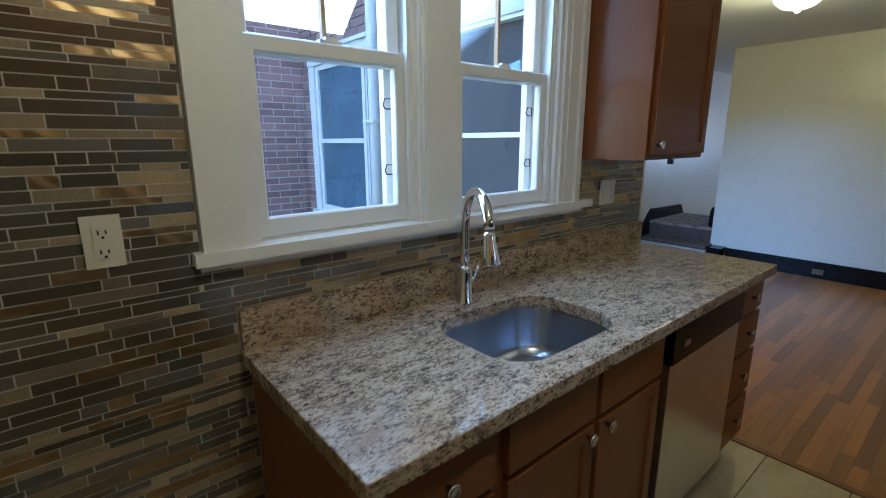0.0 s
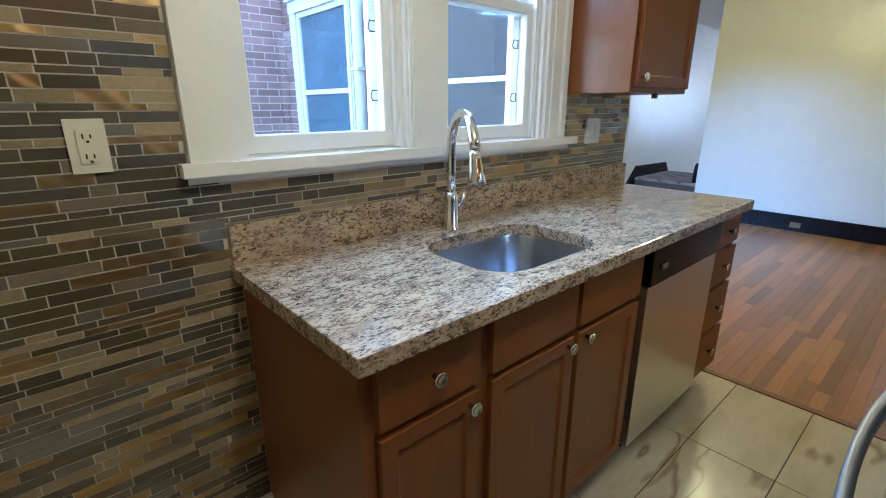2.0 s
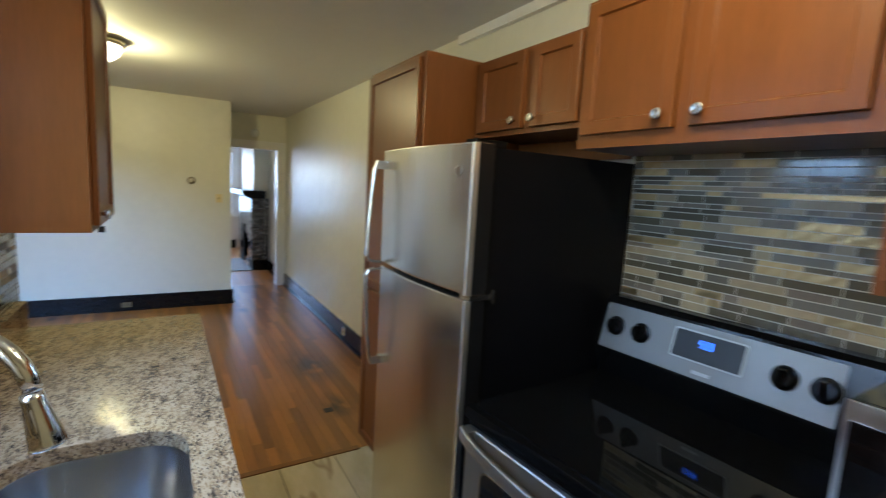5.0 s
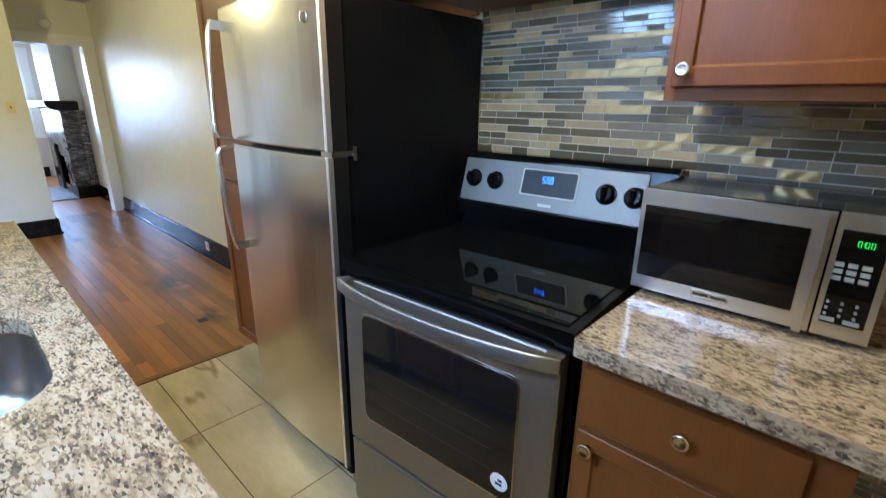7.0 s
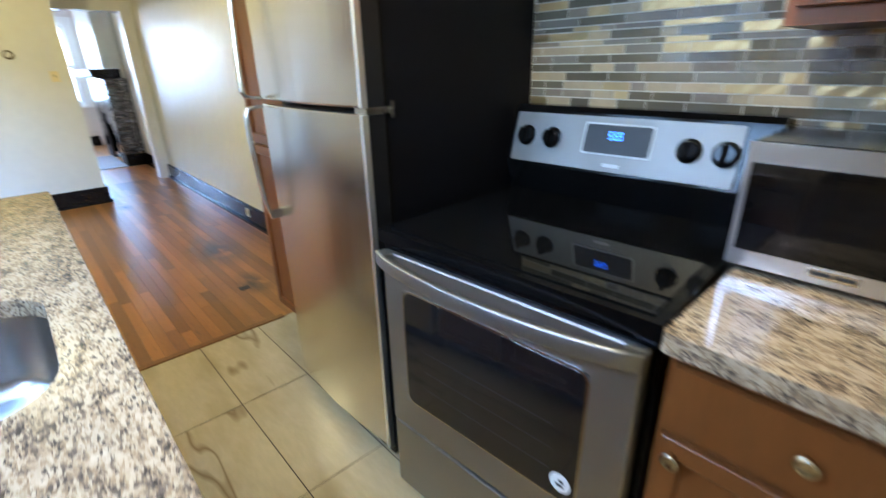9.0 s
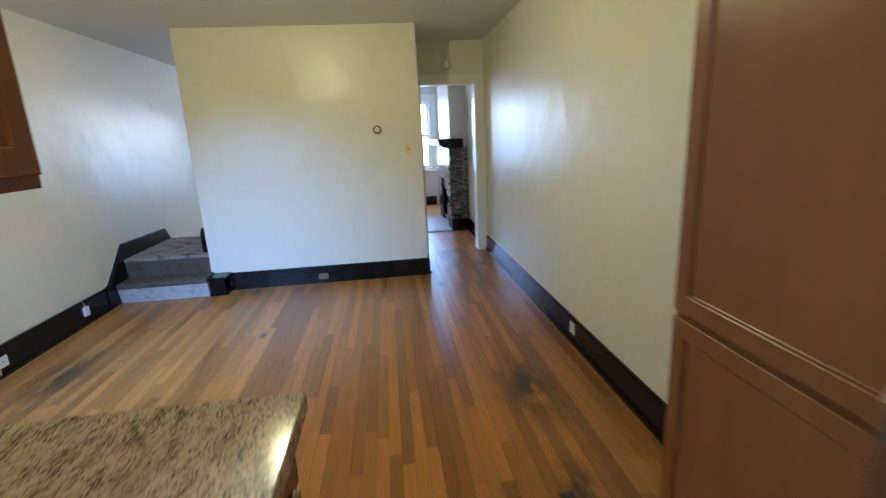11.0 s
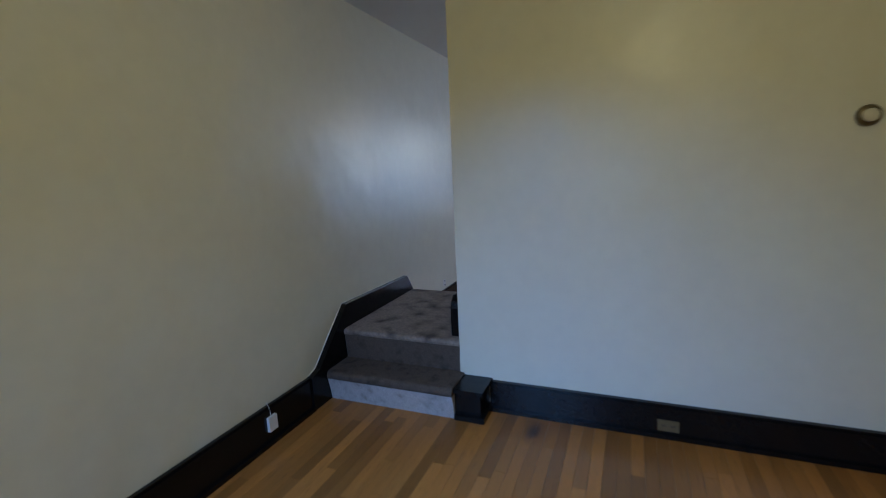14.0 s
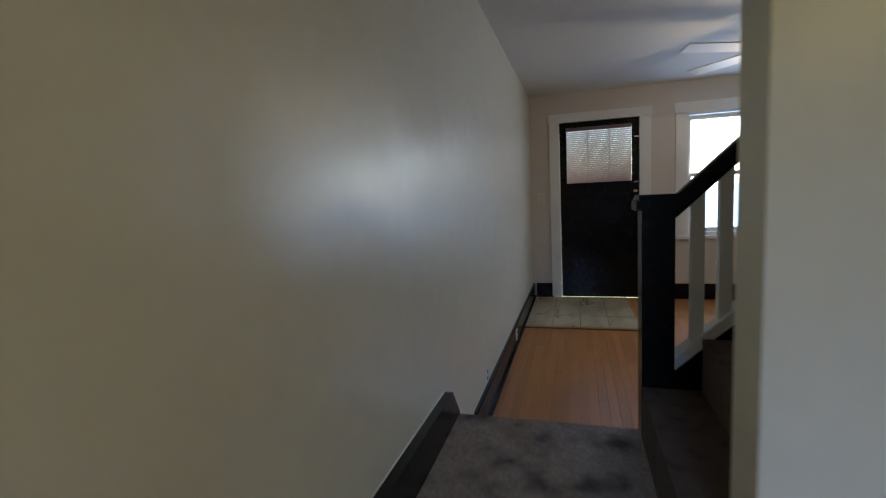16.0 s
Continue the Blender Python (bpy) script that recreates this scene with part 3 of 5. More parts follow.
def kitchen_window(name, x0, x1):
    win = tagged(thing(name, (x0, KN, 1.15), "white double-hung wooden window, lower sash closed", "window"), kind="structure")
    part("jamb", blocks([((x0, KN + 0.001, 1.15), (x0 + 0.018, 1.459, 2.26)), ((x1 - 0.018, KN + 0.001, 1.15), (x1, 1.459, 2.26)),
                         ((x0 + 0.018, KN + 0.001, 2.24), (x1 - 0.018, 1.459, 2.26)), ((x0 + 0.018, KN + 0.02, 1.15), (x1 - 0.018, 1.48, 1.183))], 0.002), M_TRIM, win)
    part("stop", blocks([((x0 + 0.018, KN + 0.004, 1.183), (x0 + 0.032, KN + 0.02, 2.24)), ((x1 - 0.032, KN + 0.004, 1.183), (x1 - 0.018, KN + 0.02, 2.24))], 0.003), M_TRIM, win)
    sash(win, x0 + 0.02, x1 - 0.02, 1.184, 1.675, KN + 0.022)
    sash(win, x0 + 0.02, x1 - 0.02, 1.635, 2.24, KN + 0.062, muntin=True)
    xm = (x0 + x1) / 2
    part("sash_lock", blocks([((xm - 0.03, KN + 0.025, 1.675), (xm + 0.03, KN + 0.05, 1.683)), ((xm - 0.012, KN + 0.028, 1.683), (xm + 0.02, KN + 0.045, 1.692))], 0.003), M_TRIM, win)
    storm = part("storm_frame", blocks([((x0 + 0.02, 1.40, 1.185), (x0 + 0.055, 1.425, 2.24)), ((x1 - 0.055, 1.40, 1.185), (x1 - 0.02, 1.425, 2.24)),
                                        ((x0 + 0.055, 1.401, 1.185), (x1 - 0.055, 1.424, 1.21))], 0.003), M_TRIM, win)
    for z in (1.33, 1.53):
        part("latch", tube([(x1 - 0.06, 1.397, z), (x1 - 0.06, 1.388, z + 0.022), (x1 - 0.035, 1.388, z + 0.022), (x1 - 0.035, 1.388, z - 0.008), (x1 - 0.06, 1.388, z - 0.008), (x1 - 0.06, 1.394, z)], 0.0025, 6), M_SLOT, storm)


kitchen_window("window_1", 0.563, 1.086)
kitchen_window("window_2", 1.232, 1.755)
Y1 = KN - 0.028
setting("trim", blocks([((0.452, Y1, 1.178), (0.545, KN, 2.30)), ((0.545, Y1 + 0.012, 1.178), (0.566, KN, 2.30))], 0.004), M_TRIM, "white painted window casing, thick old paint", "trim")
setting("trim", blocks([((1.104, Y1, 1.178), (1.214, KN, 2.30)), ((1.083, Y1 + 0.012, 1.178), (1.104, KN, 2.30)), ((1.214, Y1 + 0.012, 1.178), (1.235, KN, 2.30)), ((1.093, Y1 + 0.004, 1.178), (1.112, Y1 + 0.014, 2.30))], 0.004), M_TRIM, "white painted mullion board between the windows", "trim")
setting("trim", blocks([((1.772, Y1, 1.178), (1.865, KN, 2.30)), ((1.751, Y1 + 0.012, 1.178), (1.772, KN, 2.30)), ((1.80, Y1 - 0.006, 1.178), (1.82, KN, 2.30)), ((1.865, Y1 - 0.014, 1.178), (1.895, KN, 2.30))], 0.004), M_TRIM, "white painted moulded window casing", "trim")
setting("trim", blocks([((0.44, Y1 - 0.004, 2.30), (1.90, KN, 2.415)), ((0.43, Y1 - 0.02, 2.30), (1.91, KN, 2.32))], 0.004), M_TRIM, "white painted window head board", "trim")
setting("window_sill", blocks([((0.43, KN - 0.045, 1.147), (1.995, KN + 0.02, 1.178))], 0.006, 2), M_TRIM, "white painted wooden window sill with rounded edge", "sill")
setting("trim", block((0.445, KN - 0.012, 1.128), (1.96, KN, 1.147), 0.003), M_TRIM, "white painted apron strip under the sill", "trim")

# ---- dining window (faces the court), front windows and front door ----
def plain_window(name, x, y0, y1, z0, z1, inward, label, thick):
    """A double-hung window in a wall across x; inward is the room's side."""
    win = tagged(thing(name, (x, (y0 + y1) / 2, z0), label, "window"), kind="structure")
    a, b = sorted((x, x - inward * thick))
    part("jamb", blocks([((a, y0, z0), (b, y0 + 0.03, z1)), ((a, y1 - 0.03, z0), (b, y1, z1)), ((a, y0 + 0.03, z1 - 0.03), (b, y1 - 0.03, z1)), ((a, y0 + 0.03, z0), (b, y1 - 0.03, z0 + 0.04))], 0.002), M_TRIM, win)
    zm, mid = (z0 + z1) / 2, (a + b) / 2
    for k, (c0, c1) in enumerate(((z0 + 0.04, zm + 0.02), (zm - 0.02, z1 - 0.03))):
        c = mid + inward * (0.02 if k == 0 else -0.02)
        part("sash", ring_frame("x", c - 0.017, c + 0.017, y0 + 0.03, y1 - 0.03, c0, c1, 0.045, 0.045, 0.045, 0.04, 0.003), M_TRIM, win)
        g = part("pane", block((c - 0.002, y0 + 0.07, c0 + 0.04), (c + 0.002, y1 - 0.07, c1 - 0.035)), M_GLASS, win)
        g.visible_shadow = False
    for s, face, room in ((inward, x, True), (-inward, x - inward * thick, False)):
        f0, f1 = sorted((face, face + s * 0.022))
        near = 0.105 if room else 0.015
        bm = blocks([((f0, y0 - near, z0 - 0.03), (f1, y0 + 0.01, z1)), ((f0, y1 - 0.01, z0 - 0.03), (f1, y1 + 0.105, z1)),
                     ((f0, y0 - 0.12, z1 - 0.008), (f1, y1 + 0.12, z1 + 0.11))], 0.004)
        part("casing", bm, M_TRIM if room else M_EXT, win)
        e0, e1 = sorted((face, face + s * 0.05))
        part("sill", block((e0, y0 - 0.12, z0 - 0.03), (e1, y1 + 0.12, z0 + 0.004), 0.005), M_TRIM if room else M_EXT, win)
    return win


w3 = plain_window("window_3", 2.515, 1.90, 2.92, 0.85, 2.12, 1, "white double-hung dining window seen from the court", 0.215)
scr = part("insect_screen", block((2.350, 1.932, 0.892), (2.352, 2.888, 2.088)), M_SCREEN, w3, "grey insect screen")
scr.visible_shadow = False
part("screen_bar", block((2.340, 1.932, 1.445), (2.358, 2.888, 1.475), 0.003), M_TRIM, w3, "white screen crossbar")
plain_window("window_4", 11.20, 0.50, 1.40, 0.72, 2.08, -1, "bright white-framed front window", 0.25)
plain_window("window_5", 11.20, -0.45, 0.35, 0.72, 2.08, -1, "bright white-framed front window", 0.25)

fd = tagged(thing("front_door", (11.26, 2.315, 0), "black painted front door, closed, with blinded glass panel", "door"), kind="structure")
part("door_leaf", blocks([((11.235, 1.8765, 0.002), (11.275, 2.7535, 1.385)), ((11.235, 1.8765, 1.385), (11.275, 1.955, 2.0845)), ((11.235, 2.675, 1.385), (11.275, 2.7535, 2.0845)), ((11.235, 1.955, 2.0), (11.275, 2.675, 2.0845)),
                          ((11.228, 1.97, 0.2), (11.236, 2.16, 1.25)), ((11.228, 2.22, 0.2), (11.236, 2.41, 1.25)), ((11.228, 2.47, 0.2), (11.236, 2.66, 1.25))], 0.004), M_BLACK, fd)
g = part("pane", block((11.258, 1.955, 1.385), (11.262, 2.675, 2.0)), M_GLASS, fd)
g.visible_shadow = False
bl = part("blind", block((11.212, 1.955, 1.985), (11.24, 2.68, 2.02), 0.004), M_BLIND, fd, "closed lilac-white mini blind")
for i in range(28):
    z = 1.374 + i * 0.0222
    part("slat", prism([(11.216, z), (11.2287, z + 0.0212), (11.2297, z + 0.0222), (11.217, z + 0.001)], "y", 1.96, 2.675), M_BLIND, bl)
part("muntin", blocks([((11.243, 2.185, 1.385), (11.257, 2.205, 2.0)), ((11.243, 2.425, 1.385), (11.257, 2.445, 2.0))], 0.002), M_BLACK, fd)
for z in (1.05, 1.24):
    part("latch", block((11.215, 1.895, z), (11.235, 1.935, z + (0.13 if z < 1.1 else 0.03)), 0.004), mat("brass", (0.55, 0.40, 0.18), 0.3, 1.0), fd, "brass lock plate")
for z in (1.35, 1.86):
    part("chain", block((11.205, 1.84, z), (11.236, 1.93, z + 0.018), 0.003), M_NICKEL, fd)
casing_board("trim", (11.175, 1.755, 0), (11.20, 1.875, 2.085))
casing_board("trim", (11.175, 2.755, 0), (11.20, 2.87, 2.085))
casing_board("trim", (11.17, 1.745, 2.085), (11.20, 2.88, 2.185))


# ---- outside ----
def ground_sheet():
    bm = bmesh.new()
    bmesh.ops.create_grid(bm, x_segments=24, y_segments=24, size=400)
    bmesh.ops.translate(bm, verts=bm.verts, vec=(0, 0, -0.35))
    return bm


setting("ground", ground_sheet(), M_GRASS, "patchy winter lawn around the houses", "ground")
# unseen plain walls above the rooms, added to keep the sun off the court
upper = tagged(thing("unseen_upper_storey", (5, 1, 2.55), "unseen plain upper storey of the house, shading the court", "house"), kind="structure")
part("wall", blocks([((2.305, -0.95, 2.56), (11.45, 3.35, 5.6)), ((-1.85, -0.95, 2.56), (2.30, 1.46, 4.2))]), M_MORTAR, upper)
neighbour = tagged(thing("neighbour_house", (5, 6, -0.3), "red brick neighbouring half of the house", "house"), kind="structure")
part("wall", blocks([((2.305, 3.352, -0.3), (11.45, 7.6, 5.6)), ((0.55, 4.87, -0.3), (2.30, 7.6, 3.2))]), M_MORTAR, neighbour)
foot = setting("foundation", blocks([((-1.85, 1.30, -0.34), (2.30, 1.46, -0.001)), ((2.305, 1.6, -0.34), (2.5, 3.35, -0.101))]), M_MORTAR, "grey foundation wall", "foundation")

# neighbour's window, built on the same pattern as ours
def court_window(y0, y1, z0, z1):
    x = 2.30
    w = tagged(thing("neighbour_window", (x, (y0 + y1) / 2, z0), "white double-hung window in the neighbouring brick wall", "window"), kind="structure")
    part("casing", blocks([((x - 0.02, y0 - 0.02, z0), (x, y0, z1)), ((x - 0.05, y1, z0), (x, y1 + 0.11, z1)), ((x - 0.055, y0 - 0.12, z1), (x, y1 + 0.12, z1 + 0.10)), ((x - 0.08, y0 - 0.13, z1 + 0.10), (x, y1 + 0.13, z1 + 0.13))], 0.005), M_EXT, w)
    part("sill", block((x - 0.09, y0 - 0.13, z0 - 0.05), (x, y1 + 0.13, z0), 0.006), M_EXT, w)
    zm = 1.43
    part("sash", blocks([((x - 0.03, y0, z0), (x - 0.004, y0 + 0.045, z1)), ((x - 0.03, y1 - 0.045, z0), (x - 0.004, y1, z1)), ((x - 0.029, y0 + 0.045, z1 - 0.045), (x - 0.005, y1 - 0.045, z1)),
                         ((x - 0.029, y0 + 0.045, z0), (x - 0.005, y1 - 0.045, z0 + 0.06)), ((x - 0.035, y0 + 0.045, zm - 0.02), (x - 0.006, y1 - 0.045, zm + 0.02))], 0.004), M_EXT, w)
    part("pane", block((x - 0.012, y0 + 0.045, z0 + 0.06), (x - 0.008, y1 - 0.045, z1 - 0.045)), M_SKY_PANE, w)


def branch(bm, a, b, r0, r1, n=6):
    q = (b - a).to_track_quat("Z", "Y").to_matrix()
    ends = []
    for c, r in ((a, r0), (b, r1)):
        ends.append([bm.verts.new(c + q @ Vector((r * math.cos(6.2832 * i / n), r * math.sin(6.2832 * i / n), 0))) for i in range(n)])
    for i in range(n):
        bm.faces.new((ends[0][i], ends[0][(i + 1) % n], ends[1][(i + 1) % n], ends[1][i]))


def tree(x, y, height, seed):
    """A thinly leaved yard tree: tapered trunk, forking limbs, loose leaves near the twig ends."""
    rnd = random.Random(seed)
    o = thing("tree", (x, y, -0.35), "tall thinly leaved tree on the winter lawn", "tree", "yard trees")
    trunk, limbs, tips = bmesh.new(), bmesh.new(), []

    def grow(bm, a, way, length, r, depth):
        b = a + way * length
        branch(bm, a, b, r, r * 0.68)
        if depth == 0:
            tips.append(b)
            return
        for _ in range(3):
            turn = Vector((rnd.uniform(-1, 1), rnd.uniform(-1, 1), rnd.uniform(-0.2, 0.7)))
            grow(limbs, b, (way + turn * 0.75).normalized(), length * rnd.uniform(0.58, 0.8), r * 0.6, depth - 1)
    grow(trunk, Vector((x, y, -0.36)), Vector((0, 0, 1)), height * 0.33, height * 0.024, 4)
    part("trunk", trunk, M_BARK, o)
    part("limbs", limbs, M_BARK, o)
    crown = bmesh.new()
    for p in tips:
        for _ in range(9):
            c = p + Vector((rnd.gauss(0, 0.22), rnd.gauss(0, 0.22), rnd.gauss(0, 0.2)))
            u = Vector((rnd.uniform(-1, 1), rnd.uniform(-1, 1), rnd.uniform(-1, 1))).normalized() * rnd.uniform(0.04, 0.09)
            v = u.orthogonal() * 0.7
            crown.faces.new([crown.verts.new(c + d) for d in (-u, v, u, -v)])
    part("crown", crown, M_LEAF, o)


for i, (tx, ty, th_) in enumerate(((-6.0, 9.2, 7.5), (-9.0, 12.0, 9.0), (-8.5, 15.5, 8.0), (-12.5, 13.0, 9.5), (-4.0, 12.5, 8.0))):
    tree(tx, ty, th_, 40 + i)
court_window(3.60, 4.50, 0.75, 2.12)
ds = thing("downspout", (2.26, 3.42, -0.3), "white round metal downspout strapped to the brick wall", "downspout")
part("pipe", rod((2.245, 3.42, -0.3), (2.245, 3.42, 4.6), 0.045), M_EXT, ds, smooth=True)
for z in (0.6, 1.57, 2.9):
    part("strap", blocks([((2.18, 3.34, z), (2.302, 3.50, z + 0.02))], 0.003), M_EXT, ds)


def brick_rows(axis, at, proud, u0, u1, z0, z1, holes):
    rows, i = [], 0
    z = z0
    while z < z1:
        u = u0 - (0.1075 if i % 2 else 0)
        while u < u1:
            a, b = max(u, u0), min(u + 0.205, u1)
            if b - a > 0.03 and not any(h0 < (a + b) / 2 < h1 and v0 < z + 0.03 < v1 for h0, h1, v0, v1 in holes):
                for h0, h1, v0, v1 in holes:
                    if v0 < z + 0.03 < v1:
                        if a < h0 < b:
                            b = h0
                        if a < h1 < b:
                            a = h1
                p = proud + random.uniform(-0.003, 0.003)
                if axis == "x":
                    rows.append(((at - p, a, z), (at + 0.004, b, z + 0.057), M_BRICK))
                else:
                    rows.append(((a, at - p, z), (b, at + 0.004, z + 0.057), M_BRICK))
            u += 0.215
        z += 0.067
        i += 1
    return rows


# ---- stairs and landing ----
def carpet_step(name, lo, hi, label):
    # steps that reach above 0.4 take the darker brown carpet
    solo(name, block(lo, hi, 0.024, 4), M_CARPET_BROWN if hi[2] > 0.4 else M_CARPET, label, "stair", group="carpeted stairs", kind="structure")


first = tagged(thing("stair_step", (6.18, 2.66, 0), "carpeted bottom step, brown matted tread over a pale grey riser", "stair", "carpeted stairs"), kind="structure")
part("riser", prism([(6.30, 0.0), (6.098, 0.0), (6.084, 0.07), (6.068, 0.140), (6.30, 0.140)], "y", 2.262, 3.06), M_CARPET_PALE, first, "pale grey unworn pile")
part("tread", prism([(6.30, 0.1402), (6.066, 0.1402), (6.060, 0.155), (6.063, 0.172), (6.074, 0.183), (6.092, 0.188), (6.30, 0.190)], "y", 2.262, 3.06), M_CARPET_BROWN, first, "matted brown pile")
landing = tagged(thing("stair_landing", (6.78, 2.67, 0), "taupe carpeted landing with dark stains over a brown riser", "landing", "carpeted stairs"), kind="structure")
part("riser", prism([(6.40, 0.0), (6.292, 0.0), (6.288, 0.20), (6.275, 0.345), (6.40, 0.345)], "y", 2.285, 3.06), M_CARPET_BROWN, landing, "matted dark brown pile")
part("top", prism([(6.40, 0.3452), (6.274, 0.3452), (6.268, 0.358), (6.272, 0.372), (6.290, 0.380), (7.275, 0.380), (7.285, 0.370), (7.285, 0.0), (6.40, 0.0)], "y", 2.285, 3.06), M_CARPET, landing)
carpet_step("stair_step", (7.27, 2.40, 0), (7.52, 3.06, 0.19), "taupe carpeted step down to the front room")
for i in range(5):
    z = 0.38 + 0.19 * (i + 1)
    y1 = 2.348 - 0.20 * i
    carpet_step("stair_step", (6.42, y1 - 0.23, 0.0 if i < 1 else z - 0.3), (7.225, y1, z), "dark brown carpeted stair going up")
setting("stair_skirt", prism([(5.93, 0.0), (5.93, 0.20), (6.01, 0.225), (6.32, 0.528), (7.19, 0.512), (7.285, 0.385), (7.285, 0.30), (7.60, 0.0)], "y", 3.062, DN), M_BLACK, "glossy black painted stair skirt board with white caulk edge", "skirting")
setting("trim", tube([(5.94, 3.097, 0.203), (6.008, 3.097, 0.227), (6.318, 3.097, 0.531), (7.19, 3.097, 0.514)], 0.0022, 6), M_TRIM, "thin white caulk bead along the stair skirt", "caulk")
plinth = thing("stair_plinth", (6.18, 2.18, 0), "black painted plinth block at the foot of the stairs", "plinth")
part("block", blocks([((6.11, 2.115, 0.0), (6.28, 2.262, 0.155)), ((6.085, 2.09, 0.0), (6.30, 2.26, 0.03))], 0.004), M_BLACK, plinth)
part("cap", block((6.085, 2.095, 0.155), (6.29, 2.27, 0.178), 0.006), M_BLACK, plinth)
setting("stair_skirt", bevelled(prism([(6.33, 0.38), (6.33, 0.55), (6.345, 0.59), (6.38, 0.62), (6.43, 0.62), (6.43, 0.38)], "y", 2.288, 2.355), 0.012, 2), M_BLACK, "black painted skirt at the wall end on the landing", "skirting")

rail = thing("stair_railing", (7.28, 2.29, 0), "black newel and handrail with white square balusters", "railing")
part("newel", blocks([((7.235, 2.235, 0.0), (7.345, 2.345, 1.22))], 0.006), M_BLACK, rail, "square black painted newel post")
part("newel_cap", blocks([((7.215, 2.215, 1.22), (7.365, 2.365, 1.255)), ((7.225, 2.225, 1.255), (7.355, 2.355, 1.275))], 0.008), M_BLACK, rail)
SL = 0.95
part("handrail", bevelled(prism([(2.235, 1.18), (2.235, 1.262), (0.95, 1.262 + SL * 1.285), (0.95, 1.18 + SL * 1.285)], "x", 7.258, 7.322), 0.012), M_BLACK, rail)
part("stringer_cap", prism([(2.235, 0.625), (2.235, 0.675), (1.0, 0.675 + SL * 1.235), (1.0, 0.625 + SL * 1.235)], "x", 7.255, 7.325), M_TRIM, rail, "white painted stringer cap")
part("stringer", prism([(2.235, 0.0), (2.235, 0.625), (1.0, 0.625 + SL * 1.235), (1.0, 0.0)], "x", 7.27, 7.31), M_BLACK, rail)
for i in range(12):
    y = 2.154 - 0.0877 * i
    part("baluster", block((7.272, y - 0.021, 0.66 + SL * (2.235 - y)), (7.308, y + 0.021, 1.20 + SL * (2.235 - y)), 0.003), M_TRIM, rail)

# ---- counters and cabinets ----
def knob(parent, x, y, z, facing):
    part("knob", lathe([(0.006, 0), (0.006, 0.012), (0.011, 0.014), (0.0165, 0.018), (0.0165, 0.023), (0.013, 0.0255), (0.010, 0.0245)], (x, y, z), (0, facing, 0), 20), M_NICKEL, parent, "brushed nickel knob", smooth=True)


def shaker(cab, x0, x1, z0, z1, y, facing, at=None, drawer=False):
    """A door or drawer front whose back lies in the plane y."""
    t = 0.019 * facing
    ya, yb = sorted((y, y + t))
    if drawer:
        d = part("drawer", block((x0, ya, z0), (x1, yb, z1), 0.005), M_CHERRY, cab)
    else:
        s = min(0.058, (x1 - x0) * 0.24)
        bm = bmesh.new()
        cuboid(bm, (x0, ya, z0), (x1, yb, z1))
        bmesh.ops.recalc_face_normals(bm, faces=bm.faces)
        face = [f for f in bm.faces if f.normal.y * facing > 0.9]
        bmesh.ops.inset_individual(bm, faces=face, thickness=s)
        r = bmesh.ops.inset_individual(bm, faces=face, thickness=0.004, depth=-0.009)
        d = part("door", bevelled(bm, 0.002, 1), M_CHERRY, cab)
    if at:
        knob(d, at[0], y + t, at[1], facing)


def cabinet(name, label, x0, x1, yb, yf, z0, z1, fronts, toe=0.0, group=""):
    facing = 1 if yf > yb else -1
    cab = thing(name, ((x0 + x1) / 2, (yb + yf) / 2, z0), label, "cabinet", group)
    a, b = sorted((yb, yf))
    if name == "sink_cabinet":
        part("body", blocks([((x0, a, z0 + toe), (x0 + 0.018, b, z1)), ((x1 - 0.018, a, z0 + toe), (x1, b, z1)), ((x0 + 0.018, a, z0 + toe), (x1 - 0.018, b, z0 + toe + 0.018)),
                             ((x0 + 0.018, a, z0 + toe + 0.018), (x1 - 0.018, a + 0.018, 0.67)), ((x0 + 0.018, b - 0.012, z0 + toe + 0.018), (x1 - 0.018, b, 0.67))]), M_CHERRY, cab)
        part("front_rail", block((x0 + 0.018, a, 0.67), (x1 - 0.018, a + 0.018, z1)), M_CHERRY, cab)
    else:
        part("body", block((x0, a, z0 + toe), (x1, b, z1), 0.002, 1), M_CHERRY, cab)
    if toe:
        c = yf - 0.07 * facing
        a, b = sorted((yb, c))
        part("toe_kick", block((x0 + 0.002, a, z0), (x1 - 0.002, b, z0 + toe)), M_BLACK, cab)
    for f in fronts:
        shaker(cab, f[0], f[1], f[2], f[3], yf, facing, f[4] if len(f) > 4 else None, len(f) > 5)
    return cab


NB, NF = 1.298, 0.725  # north base cabinets: back and carcass front
TOP = 0.874
cabinet("base_cabinet", "cherry base cabinet with one drawer over a door", 0.535, 0.848, NB, NF, 0, TOP,
        [(0.565, 0.832, 0.720, 0.855, (0.698, 0.79), 1), (0.565, 0.832, 0.115, 0.700, (0.80, 0.672))], 0.1, "north base cabinets")
cabinet("sink_cabinet", "cherry sink base cabinet with two doors and false fronts", 0.85, 1.588, NB, NF, 0, TOP,
        [(0.872, 1.205, 0.720, 0.855, None, 1), (1.228, 1.57, 0.720, 0.855, None, 1), (0.872, 1.205, 0.115, 0.700, (1.172, 0.68)), (1.228, 1.57, 0.115, 0.700, (1.262, 0.68))], 0.1, "north base cabinets")
cabinet("drawer_cabinet", "cherry drawer unit with four drawers", 2.20, 2.485, NB, NF, 0, TOP,
        [(2.22, 2.47, z, z + h, (2.345, z + h / 2), 1) for z, h in ((0.735, 0.12), (0.56, 0.155), (0.345, 0.195), (0.125, 0.20))], 0.1, "north base cabinets")


